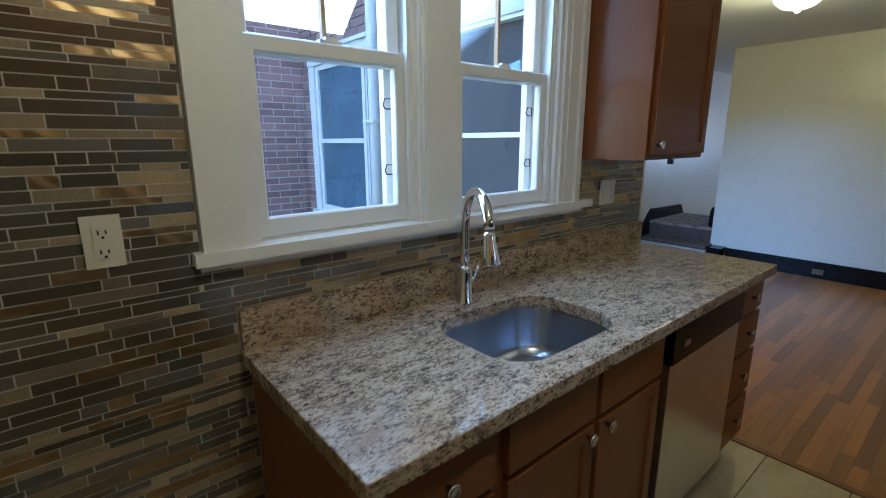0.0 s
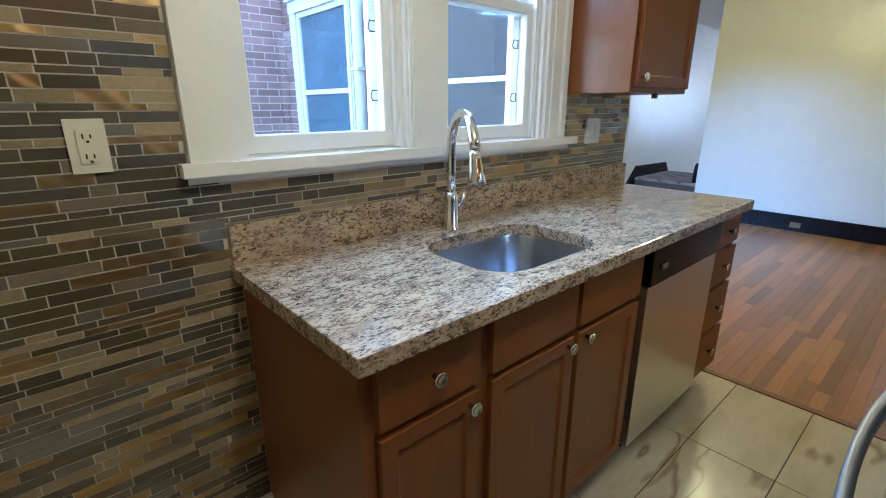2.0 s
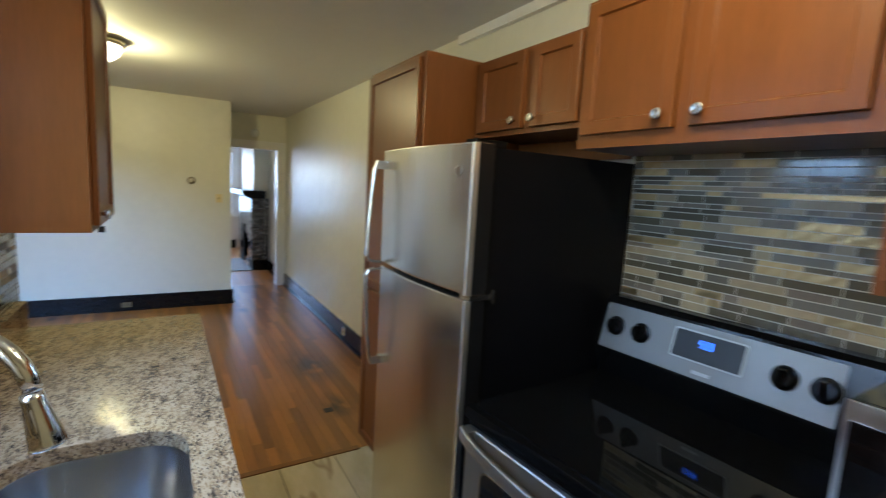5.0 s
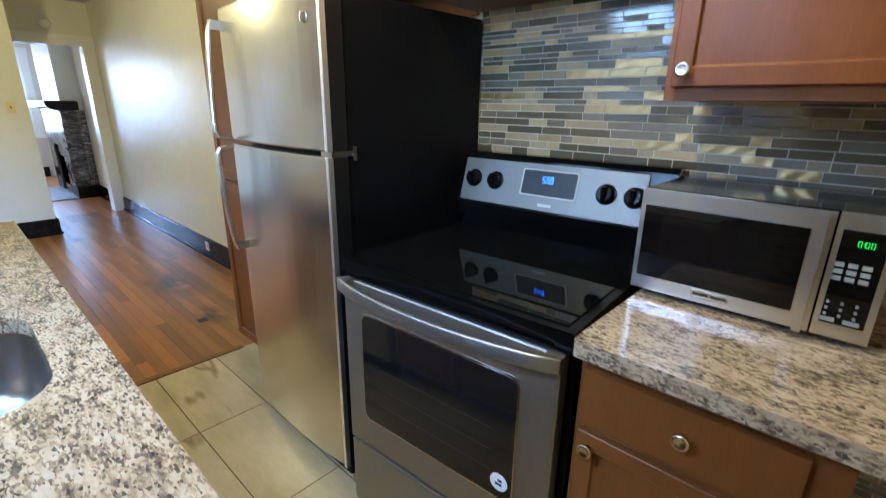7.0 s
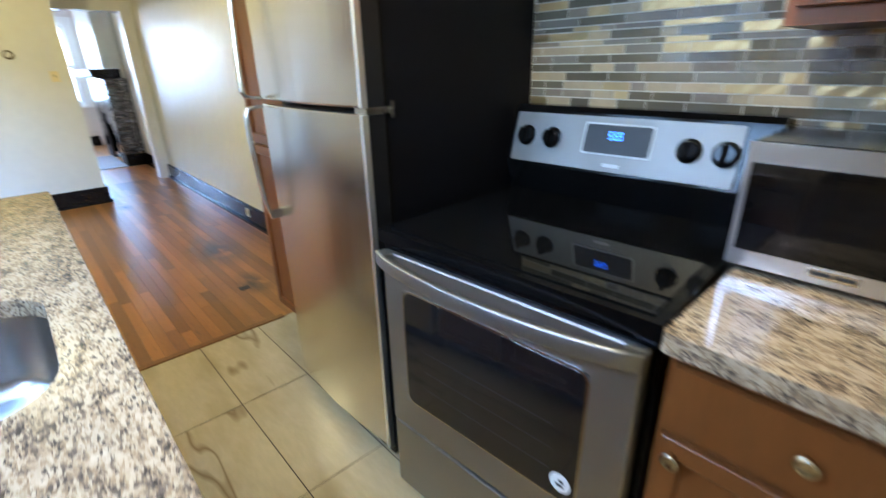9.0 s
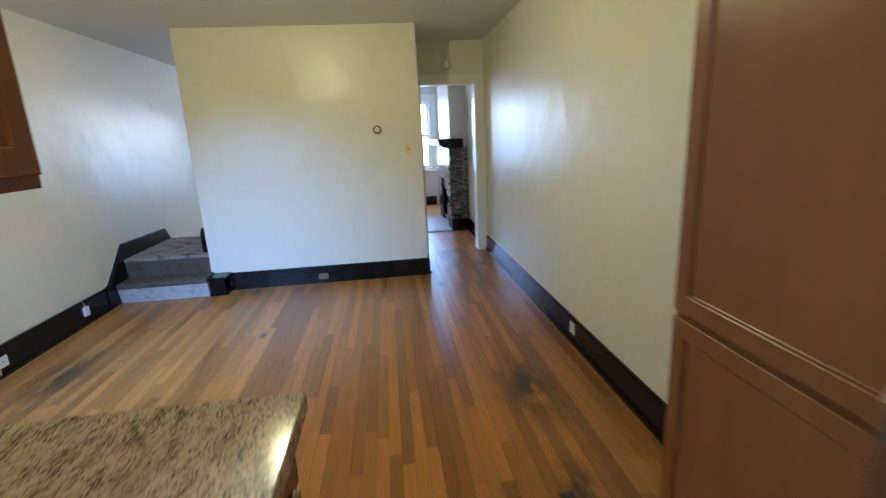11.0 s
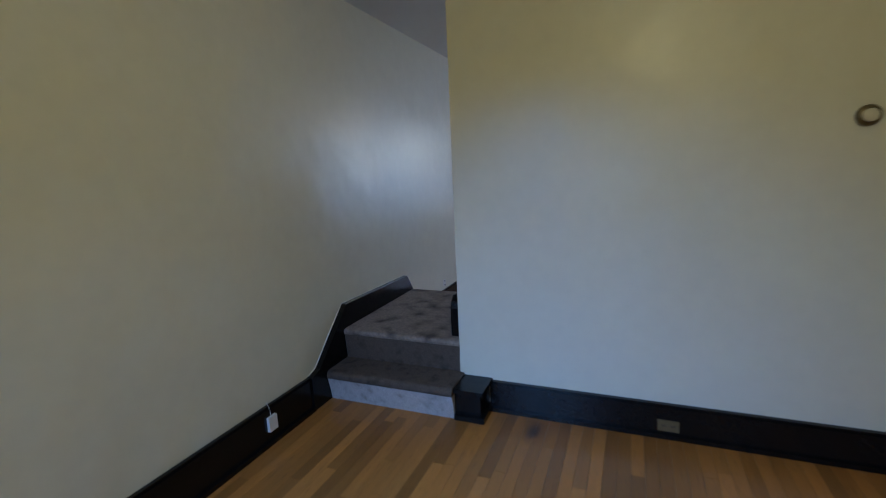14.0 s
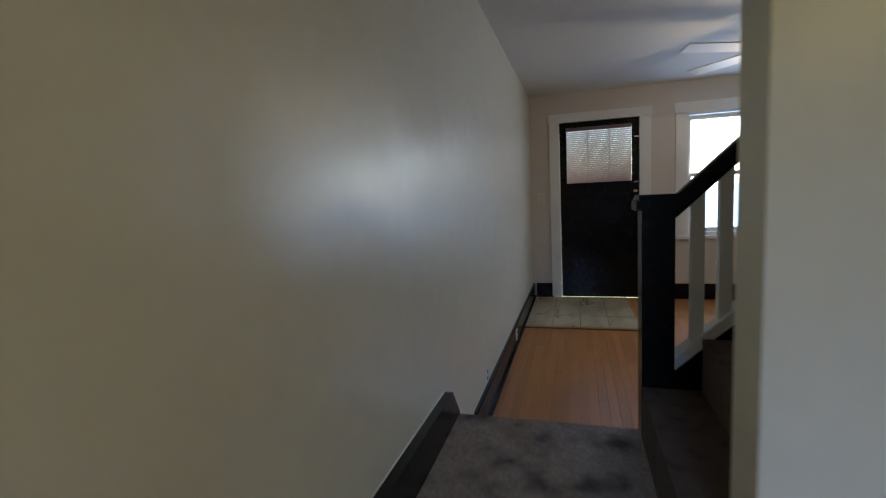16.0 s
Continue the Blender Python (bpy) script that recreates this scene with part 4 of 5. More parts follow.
def slab_with_hole(x0, x1, y0, y1, z0, z1, hole):
    bm = bmesh.new()
    edges = []
    for loop in (rounded(x0, x1, y0, y1, 0.006, 2), hole):
        vs = [bm.verts.new((x, y, z0)) for x, y in loop]
        edges += [bm.edges.new((vs[i], vs[(i + 1) % len(vs)])) for i in range(len(vs))]
    bmesh.ops.triangle_fill(bm, edges=edges, use_beauty=True)
    bmesh.ops.recalc_face_normals(bm, faces=bm.faces)
    r = bmesh.ops.extrude_face_region(bm, geom=list(bm.faces))
    bmesh.ops.translate(bm, verts=[v for v in r["geom"] if isinstance(v, bmesh.types.BMVert)], vec=(0, 0, z1 - z0))
    bmesh.ops.recalc_face_normals(bm, faces=bm.faces)
    return bevelled(bm, 0.004, 2)


HOLE = rounded(0.965, 1.435, 0.765, 1.115, 0.11, 8)
ctr = thing("worktop", (1.5, 0.98, 0.875), "polished beige and brown speckled granite worktop with sink cutout", "worktop")
part("slab", slab_with_hole(0.510, 2.50, 0.675, 1.297, 0.8745, 0.914, HOLE), M_GRANITE, ctr)
part("backsplash", block((0.515, 1.272, 0.9145), (2.49, 1.297, 1.022), 0.003), M_GRANITE, ctr, "granite upstand along the wall")


def bowl():
    bm = bmesh.new()
    rings = []
    for z, grow, r in ((0.874, 0.012, 0.115), (0.86, 0.008, 0.112), (0.74, -0.004, 0.10), (0.715, -0.015, 0.09), (0.703, -0.045, 0.07), (0.70, -0.12, 0.05)):
        rings.append([bm.verts.new((x, y, z)) for x, y in rounded(0.965 - grow, 1.435 + grow, 0.765 - grow, 1.115 + grow, r, 8)])
    for a, b in zip(rings, rings[1:]):
        for i in range(len(a)):
            bm.faces.new((a[i], b[i], b[(i + 1) % len(a)], a[(i + 1) % len(a)]))
    bm.faces.new(list(reversed(rings[-1])))
    bmesh.ops.recalc_face_normals(bm, faces=bm.faces)
    return bm


sink = thing("sink", (1.2, 0.94, 0.70), "undermounted brushed stainless steel sink bowl", "sink")
part("bowl", bowl(), mat("sink_steel", (0.52, 0.55, 0.60), 0.25, 1.0, var=0.015, scale=3, rv=0.05), sink, smooth=True)
part("drain", lathe([(0.045, 0.0), (0.045, 0.003), (0.038, 0.005), (0.012, 0.004)], (1.17, 1.03, 0.699)), M_STEEL, sink, "chrome drain", smooth=True)

fc = thing("faucet", (1.18, 1.185, 0.914), "chrome gooseneck pull-down kitchen faucet", "faucet")
part("base", lathe([(0.030, 0), (0.030, 0.006), (0.024, 0.012), (0.0235, 0.10), (0.021, 0.115), (0.0165, 0.125)], (1.18, 1.185, 0.914)), M_CHROME, fc, smooth=True)
B, T = Vector((1.18, 1.185, 0)), Vector((1.085, 0.985, 0))
mid, half = (B + T) / 2, (B - T) / 2
arc = [(B.x, B.y, 1.03), (B.x, B.y, 1.10)] + [tuple(mid + half * math.cos(a) + Vector((0, 0, 1.172 + 0.112 * math.sin(a)))) for a in [math.pi * k / 16 for k in range(0, 16)]]
part("neck", tube(arc, 0.0145, 16), M_CHROME, fc, smooth=True)
part("spray_head", lathe([(0.0150, 0), (0.0165, 0.012), (0.0165, 0.02), (0.0175, 0.026), (0.0215, 0.060), (0.0265, 0.086), (0.0245, 0.092)], (T.x + 0.001, T.y + 0.004, 1.188), (-0.10, -0.22, -1)), M_CHROME, fc, smooth=True)
part("lever", tube([(1.20, 1.184, 0.985), (1.213, 1.181, 0.987), (1.220, 1.176, 1.0), (1.224, 1.170, 1.036)], 0.008, 10, 0.0055), M_CHROME, fc, smooth=True)

dwm = thing("dishwasher", (1.9, 0.95, 0), "stainless dishwasher with black control strip", "dishwasher")
part("body", block((1.594, 0.74, 0.10), (2.194, 1.29, 0.872)), M_BLK_ENAMEL, dwm)
part("door", block((1.60, 0.695, 0.115), (2.188, 0.739, 0.735), 0.006), M_STEEL, dwm, "brushed steel door")
part("control_panel", block((1.60, 0.688, 0.742), (2.188, 0.739, 0.866), 0.006), M_BLK_ENAMEL, dwm, "glossy black control strip")
part("latch", block((1.66, 0.682, 0.79), (1.70, 0.689, 0.81), 0.002), M_NICKEL, dwm)
part("toe_kick", block((1.60, 0.77, 0), (2.188, 0.79, 0.10)), M_BLK_ENAMEL, dwm)

cabinet("upper_cabinet", "cherry wall cabinet with one door beside the window", 1.905, 2.40, NB, 0.995, 1.352, 2.13,
        [(1.925, 2.38, 1.372, 2.115, (1.952, 1.407))])
solo("magnetic_catch", block((2.10, 0.982, 1.332), (2.116, 1.0, 1.3515), 0.003), M_SLOT, "small black catch under the wall cabinet", "catch")

# ---- south side ----
SB = SW + 0.012
cabinet("pantry_cabinet", "tall cherry pantry cabinet beside the refrigerator", 1.95, 2.555, SB, -0.15, 0, 2.115,
        [(1.985, 2.54, 1.0, 2.095, (2.02, 1.1)), (1.985, 2.54, 0.115, 0.985, (2.02, 0.9))], 0.1)
cabinet("bridge_cabinet", "cherry wall cabinet over the refrigerator", 1.30, 1.94, SB, -0.405, 1.775, 2.10,
        [(1.318, 1.553, 1.795, 2.09, (1.528, 1.825)), (1.603, 1.90, 1.795, 2.09, (1.64, 1.825))])
cabinet("upper_cabinet", "cherry wall cabinet over the range with two doors", 0.495, 1.295, SB, -0.385, 1.70, 2.16,
        [(0.95, 1.275, 1.742, 2.145, (0.985, 1.778)), (0.54, 0.905, 1.742, 2.145, (0.872, 1.778))])
cabinet("upper_cabinet", "cherry wall cabinet over the microwave", -0.12, 0.492, SB, -0.385, 1.385, 2.16,
        [(-0.10, 0.475, 1.415, 2.145, (0.447, 1.45))])
cabinet("base_cabinet", "cherry base cabinet with drawer and door beside the range", 0.005, 0.458, SB, -0.03, 0, TOP,
        [(0.06, 0.445, 0.715, 0.842, (0.24, 0.785), 1), (0.06, 0.445, 0.115, 0.692, (0.415, 0.66))], 0.1)
wt = thing("worktop", (0.22, -0.33, 0.875), "polished beige speckled granite worktop beside the range", "worktop")
part("slab", prism(rounded(-0.032, 0.467, SB, 0.012, 0.012, 3), "z", 0.8745, 0.914), M_GRANITE, wt)
part("backsplash", block((-0.03, SB, 0.9145), (0.47, SB + 0.022, 1.02), 0.003), M_GRANITE, wt)

# added sheet: its dark colour gives the shade in the gap above the refrigerator
solo("filler_panel", block((1.30, SB, 1.69), (1.94, SB + 0.012, 1.773), 0.002), M_CHERRY, "added dark cherry sheet standing in for shade above the refrigerator", "panel")
fr = thing("refrigerator", (1.62, -0.32, 0), "stainless top-freezer refrigerator with black sides", "refrigerator")
FX0, FX1 = 1.283, 1.942
part("body", block((FX0 + 0.004, SB, 0.03), (FX1 - 0.004, -0.045, 1.672), 0.006), M_BLK_TEX, fr, "black textured steel case")


def strap(line, t, x0, x1):
    """A flat bar bent along (y, z) points, t to each side of them, from x0 to x1."""
    left, right = [], []
    for i, p in enumerate(line):
        a, b = line[max(i - 1, 0)], line[min(i + 1, len(line) - 1)]
        d = Vector((b[0] - a[0], b[1] - a[1])).normalized()
        left.append((p[0] - d.y * t, p[1] + d.x * t))
        right.append((p[0] + d.y * t, p[1] - d.x * t))
    return bevelled(prism(left + right[::-1], "x", x0, x1), 0.002, 1)


def bowed(z0, z1):
    """A door face that swells a little to the front."""
    pts = [(FX0, -0.035)]
    for i in range(13):
        u = i / 12
        pts.append((FX0 + (FX1 - FX0) * u, 0.030 + 0.022 * math.sin(math.pi * u)))
    pts.append((FX1, -0.035))
    return bevelled(prism(pts, "z", z0, z1), 0.006, 2)


for z0, z1 in ((1.228, 1.685), (0.075, 1.213)):
    dr = part("door", bowed(z0, z1), M_STEEL_V, fr, "brushed steel door")
    part("gasket", block((FX0 + 0.01, -0.046, z0 + 0.01), (FX1 - 0.01, -0.034, z1 - 0.01)), M_SLOT, dr)
    part("door_edge", block((FX0 - 0.003, -0.034, z0 + 0.003), (FX0 + 0.002, 0.019, z1 - 0.003), 0.001), M_DOOR_EDGE, dr, "dark grey door edge")
    part("edge_strip", block((FX0 - 0.004, 0.019, z0 + 0.002), (FX0 + 0.010, 0.037, z1 - 0.002), 0.006), M_EDGE, dr, "bright steel edge strip")
    up = z0 > 1
    line = [(0.072, 1.642), (0.087, 1.60), (0.098, 1.50), (0.105, 1.38), (0.108, 1.29), (0.107, 1.258), (0.098, 1.241), (0.075, 1.236), (0.045, 1.234)]
    if not up:
        line = [(y, 2.44 - z) for y, z in line]
    part("handle", strap(line, 0.0055, FX1 - 0.052, FX1 - 0.026), M_STEEL_V, dr, "flat bowed steel grip")
    zf = 1.602 if up else 0.793
    part("handle_foot", block((FX1 - 0.051, 0.030, zf + 0.006), (FX1 - 0.027, 0.080, zf + 0.038), 0.005), M_STEEL_V, dr)
part("hinge", blocks([((FX0 - 0.006, -0.068, 1.198), (FX0 + 0.03, -0.053, 1.243)), ((FX0 - 0.004, -0.053, 1.212), (FX0 + 0.02, -0.03, 1.229)), ((FX0 - 0.006, -0.03, 1.212), (FX0 + 0.05, 0.025, 1.229))], 0.002), M_NICKEL, fr)
part("top_hinge", block((FX0 + 0.01, -0.09, 1.672), (FX0 + 0.07, 0.02, 1.695), 0.004), M_BLK_ENAMEL, fr)
part("badge", lathe([(0.017, 0), (0.017, 0.004), (0.013, 0.005)], (FX0 + 0.075, 0.036, 1.60), (-0.12, 1, 0)), M_NICKEL, fr, "round silver badge")
part("kick_plate", block((FX0 + 0.02, -0.06, 0.01), (FX1 - 0.02, 0.0, 0.07), 0.004), M_BLK_ENAMEL, fr)

# range
RX0, RX1 = 0.498, 1.240
rg = thing("range", (0.869, -0.33, 0), "stainless and black electric range with glass cooktop", "range")
part("body", block((RX0, -0.65, 0.0), (RX1, -0.015, 0.885), 0.003), M_BLK_ENAMEL, rg)
part("cooktop", blocks([((RX0 - 0.004, -0.60, 0.888), (RX1 + 0.004, 0.035, 0.922))], 0.008, 3), M_BLK_ENAMEL, rg)
ct = part("cooktop_glass", block((RX0 + 0.02, -0.555, 0.9225), (RX1 - 0.02, 0.01, 0.9255), 0.001), M_BLK_GLASS, rg, "glossy black ceramic glass")
part("front_lip", block((RX0, -0.014, 0.864), (RX1, 0.02, 0.887), 0.006), M_BLK_ENAMEL, rg)
od = part("oven_door", ring_frame("y", -0.012, 0.034, RX0 + 0.018, RX1 - 0.004, 0.283, 0.862, 0.096, 0.083, 0.12, 0.10, 0.004), M_RANGE_STEEL, rg, "brushed steel oven door")


def pane_xz(outline, y0, y1):
    return prism(outline, "y", y0, y1)


part("oven_bezel", pane_xz(rounded(RX0 + 0.109, RX1 - 0.081, 0.394, 0.768, 0.03, 5), 0.028, 0.0365), M_NICKEL, od)
part("oven_window", pane_xz(rounded(RX0 + 0.115, RX1 - 0.087, 0.400, 0.762, 0.026, 5), 0.03, 0.038), M_OVEN, od, "dark tinted oven window")
for z in (0.475, 0.535, 0.60):
    part("rack", rod((RX0 + 0.18, 0.0378, z), (RX1 - 0.16, 0.0378, z), 0.0011, n=6), M_RACK, od, "faint oven rack bar")
part("sticker", lathe([(0.026, 0), (0.026, 0.001), (0.02, 0.0012)], (RX0 + 0.15, 0.038, 0.45), (0, 1, 0)), M_PLATE_W, od, "round white sticker")
part("sticker_mark", blocks([((RX0 + 0.14, 0.0392, 0.44), (RX0 + 0.16, 0.0397, 0.448)), ((RX0 + 0.14, 0.0392, 0.452), (RX0 + 0.153, 0.0397, 0.46))]), M_SLOT, od)
bow = []
for i in range(15):
    u = i / 14
    bow.append((RX0 + 0.01 + (RX1 - RX0 - 0.02) * u, 0.052 + 0.05 * math.sin(math.pi * u) ** 0.7))
hb = bmesh.new()
rows_ = [[hb.verts.new((x, y + dy, z)) for x, y in bow] for dy, z in ((0.006, 0.8305), (0.010, 0.8325), (0.011, 0.835), (0.0115, 0.850), (0.011, 0.865), (0.010, 0.8675), (0.006, 0.869), (-0.004, 0.868), (-0.006, 0.850), (-0.004, 0.832))]
for a, b in zip(rows_, rows_[1:] + rows_[:1]):
    for i in range(14):
        hb.faces.new((a[i], a[i + 1], b[i + 1], b[i]))
for e in (0, 14):
    hb.faces.new([r[e] for r in rows_])
bmesh.ops.recalc_face_normals(hb, faces=hb.faces)
part("handle", hb, M_RANGE_STEEL, od, "bowed steel oven handle", smooth=True)
for x in (RX0 + 0.03, RX1 - 0.03):
    part("handle_mount", block((x - 0.02, 0.03, 0.834), (x + 0.02, 0.06, 0.866), 0.004), M_RANGE_STEEL, od)
part("storage_drawer", bevelled(prism([(RX0 + 0.018, -0.012), (RX0 + 0.018, 0.030), ((RX0 + RX1) / 2, 0.036), (RX1 - 0.004, 0.030), (RX1 - 0.004, -0.012)], "z", 0.014, 0.272), 0.005), M_RANGE_STEEL, rg, "scuffed steel storage drawer")
# backguard: the slanted panel with its knobs
bg = part("backguard", prism([(-0.645, 0.92), (-0.575, 0.92), (-0.545, 0.985), (-0.535, 1.02), (-0.585, 1.185), (-0.60, 1.20), (-0.645, 1.20)], "x", RX0 - 0.02, RX1 - 0.003), M_BLK_ENAMEL, rg, "black control backguard")
LEAN_N = Vector((0, 0.957, 0.29))


def on_panel(x, v):
    """A place on the slanted panel: v runs from 0 at its foot to 1."""
    return Vector((x, -0.5335 - 0.048 * v, 1.024 + 0.158 * v))


def panel_plate(x0, x1, v0, v1, d0, d1, r=0.006):
    bm = bmesh.new()
    lo, hi = [], []
    for u, v in rounded(x0, x1, v0 * 0.165, v1 * 0.165, r, 3):
        p = on_panel(u, v / 0.165)
        lo.append(bm.verts.new(p + LEAN_N * d0))
        hi.append(bm.verts.new(p + LEAN_N * d1))
    bm.faces.new(lo)
    bm.faces.new(hi)
    for i in range(len(lo)):
        bm.faces.new((lo[i], lo[(i + 1) % len(lo)], hi[(i + 1) % len(lo)], hi[i]))
    bmesh.ops.recalc_face_normals(bm, faces=bm.faces)
    return bm


pl = part("control_panel", panel_plate(RX0 + 0.055, RX1 - 0.02, 0.02, 0.97, 0.0, 0.004), M_PANEL, bg, "silver grey control panel")
part("display_frame", panel_plate(0.765, 0.972, 0.30, 0.86, 0.004, 0.0055), M_GREY, bg)
part("display", panel_plate(0.771, 0.966, 0.33, 0.83, 0.0055, 0.0065), M_DISPLAY, bg, "black clock display")
part("badge", panel_plate(0.845, 0.895, 0.10, 0.16, 0.004, 0.005, 0.002), M_GREY, bg)


def digit(bm, ch, place, w, h):
    """A seven-segment numeral; place(u, v) gives the corner of each bar."""
    t = 0.10
    seg = {"a": (0, 1 - t / 2, 1, 1), "b": (1 - t * 1.4, 0.5, 1, 1), "c": (1 - t * 1.4, 0, 1, 0.5), "d": (0, 0, 1, t / 2), "e": (0, 0, t * 1.4, 0.5), "f": (0, 0.5, t * 1.4, 1), "g": (0, 0.5 - t / 4, 1, 0.5 + t / 4)}
    for s in {"0": "abcdef", "5": "afgcd", "9": "abfgcd"}[ch]:
        u0, v0, u1, v1 = seg[s]
        vs = [bm.verts.new(place(u * w, v * h)) for u, v in ((u0, v0), (u1, v0), (u1, v1), (u0, v1))]
        bm.faces.new(vs)


def digits(text, place, w, h, gap):
    bm, u = bmesh.new(), 0
    for ch in text:
        if ch == ":":
            for v in (0.28, 0.66):
                bm.faces.new([bm.verts.new(place(u + a, (v + b) * h)) for a, b in ((0, 0), (0.002, 0), (0.002, 0.1), (0, 0.1))])
            u += gap * 0.9
        else:
            digit(bm, ch, lambda a, b, u=u: place(u + a, b), w, h)
            u += w + gap
    return bm


part("clock_numerals", digits("5:59", lambda u, v: on_panel(0.892 - u, 0.58 + v / 0.165) + LEAN_N * 0.0072, 0.0095, 0.022, 0.0035), M_BLUE, bg, "blue clock numerals 5:59")
for x in (1.17, 1.077, 0.67, 0.583):
    c = on_panel(x, 0.52)
    kb = part("control_knob", lathe([(0.033, 0.004), (0.033, 0.007), (0.026, 0.008), (0.025, 0.026), (0.022, 0.029)], c, LEAN_N), M_BLK_ENAMEL, bg, "black control knob", smooth=False)
    part("knob_ring", lathe([(0.035, 0.0042), (0.035, 0.0060), (0.033, 0.0060)], c, LEAN_N), M_PANEL, kb)
    part("grip", block((x - 0.006, c.y + 0.02, c.z - 0.018), (x + 0.006, c.y + 0.04, c.z + 0.03), 0.003), M_BLK_ENAMEL, kb)

# it stands a little askew
rg.rotation_euler[2] = radians(3.8)
rg.location.x = 0.864

# microwave
mwx = thing("microwave", (0.25, -0.46, 0.918), "stainless countertop microwave with black glass door", "microwave")
MZ0, MZ1, MX0, MX1, MY = 0.930, 1.182, 0.024, 0.486, -0.335
part("case", block((MX0 + 0.003, SB + 0.025, MZ0), (MX1 - 0.003, MY - 0.02, MZ1), 0.005), M_BLK_ENAMEL, mwx, "black steel case")
for x in (MX0 + 0.05, MX1 - 0.05):
    for y in (MY - 0.06, SB + 0.08):
        part("foot", rod((x, y, 0.9142), (x, y, MZ0), 0.012), M_SLOT, mwx)
PX = 0.117
md = part("door", block((PX + 0.002, MY - 0.003, MZ0), (MX1, MY + 0.006, MZ1), 0.002), M_STEEL, mwx, "brushed steel door frame")
part("door_back", block((PX + 0.003, MY - 0.0195, MZ0 + 0.001), (MX1 - 0.001, MY - 0.0032, MZ1 - 0.001)), M_BLK_ENAMEL, md)
part("door_glass", block((PX + 0.036, MY + 0.0065, MZ0 + 0.036), (MX1 - 0.012, MY + 0.0095, MZ1 - 0.038), 0.001), M_BLK_GLASS, md)
part("inner_window", block((PX + 0.085, MY + 0.0096, MZ0 + 0.062), (MX1 - 0.055, MY + 0.0099, MZ1 - 0.06)), mat("window_mesh", (0.005, 0.005, 0.0055), 0.08), md)
part("handle", block((PX + 0.011, MY + 0.020, MZ0 + 0.004), (PX + 0.027, MY + 0.034, MZ1 - 0.004), 0.006, 3), M_STEEL, md, "bright satin steel bar handle")
for z in (MZ0 + 0.012, MZ1 - 0.032):
    part("handle_mount", block((PX + 0.013, MY + 0.0055, z), (PX + 0.025, MY + 0.020, z + 0.02)), M_STEEL, md)
part("name_plate", blocks([((0.265, MY + 0.006, MZ0 + 0.012), (0.345, MY + 0.0075, MZ0 + 0.030)), ]), M_NICKEL, md)
part("name_bars", blocks([((0.270, MY + 0.0076, MZ0 + 0.018), (0.303, MY + 0.008, MZ0 + 0.025)), ((0.308, MY + 0.0076, MZ0 + 0.018), (0.340, MY + 0.008, MZ0 + 0.025))]), M_SLOT, md)
cp = part("control_panel", block((MX0, MY - 0.02, MZ0), (PX - 0.002, MY + 0.006, MZ1), 0.004), M_STEEL, mwx, "steel control panel")
part("keypad", block((MX0 + 0.012, MY + 0.0062, MZ0 + 0.03), (PX - 0.012, MY + 0.0075, MZ1 - 0.03), 0.001), M_BLK_GLASS, cp)
part("clock_numerals", digits("0:00", lambda u, v: Vector((PX - 0.038 - u, MY + 0.0078, MZ1 - 0.060 + v)), 0.0055, 0.011, 0.0027), M_GREEN, cp, "green clock numerals 0:00")
for r in range(3):
    for c in range(3):
        part("key", block((MX0 + 0.025 + 0.0205 * c, MY + 0.0076, MZ1 - 0.103 - 0.014 * r), (MX0 + 0.040 + 0.0205 * c, MY + 0.0086, MZ1 - 0.094 - 0.014 * r), 0.0004), M_GREY, cp)
for r in range(3):
    for c in range(3):
        part("key", block((MX0 + 0.028 + 0.0225 * c, MY + 0.0076, MZ0 + 0.072 - 0.013 * r), (MX0 + 0.033 + 0.0225 * c, MY + 0.0082, MZ0 + 0.078 - 0.013 * r)), M_GREY, cp)
for c in range(2):
    part("key", block((MX0 + 0.02 + 0.038 * c, MY + 0.0076, MZ0 + 0.034), (MX0 + 0.045 + 0.038 * c, MY + 0.0086, MZ0 + 0.043), 0.0004), M_GREY, cp)
solo("power_cord", tube([(0.02, -0.50, 1.06), (-0.02, -0.52, 1.10), (-0.035, -0.56, 1.02), (-0.055, -0.594, 0.93), (-0.06, -0.66, 0.80), (-0.06, -0.668, 0.62)], 0.0035, 8), M_GREY, "grey microwave power cord", "cord", smooth=True)

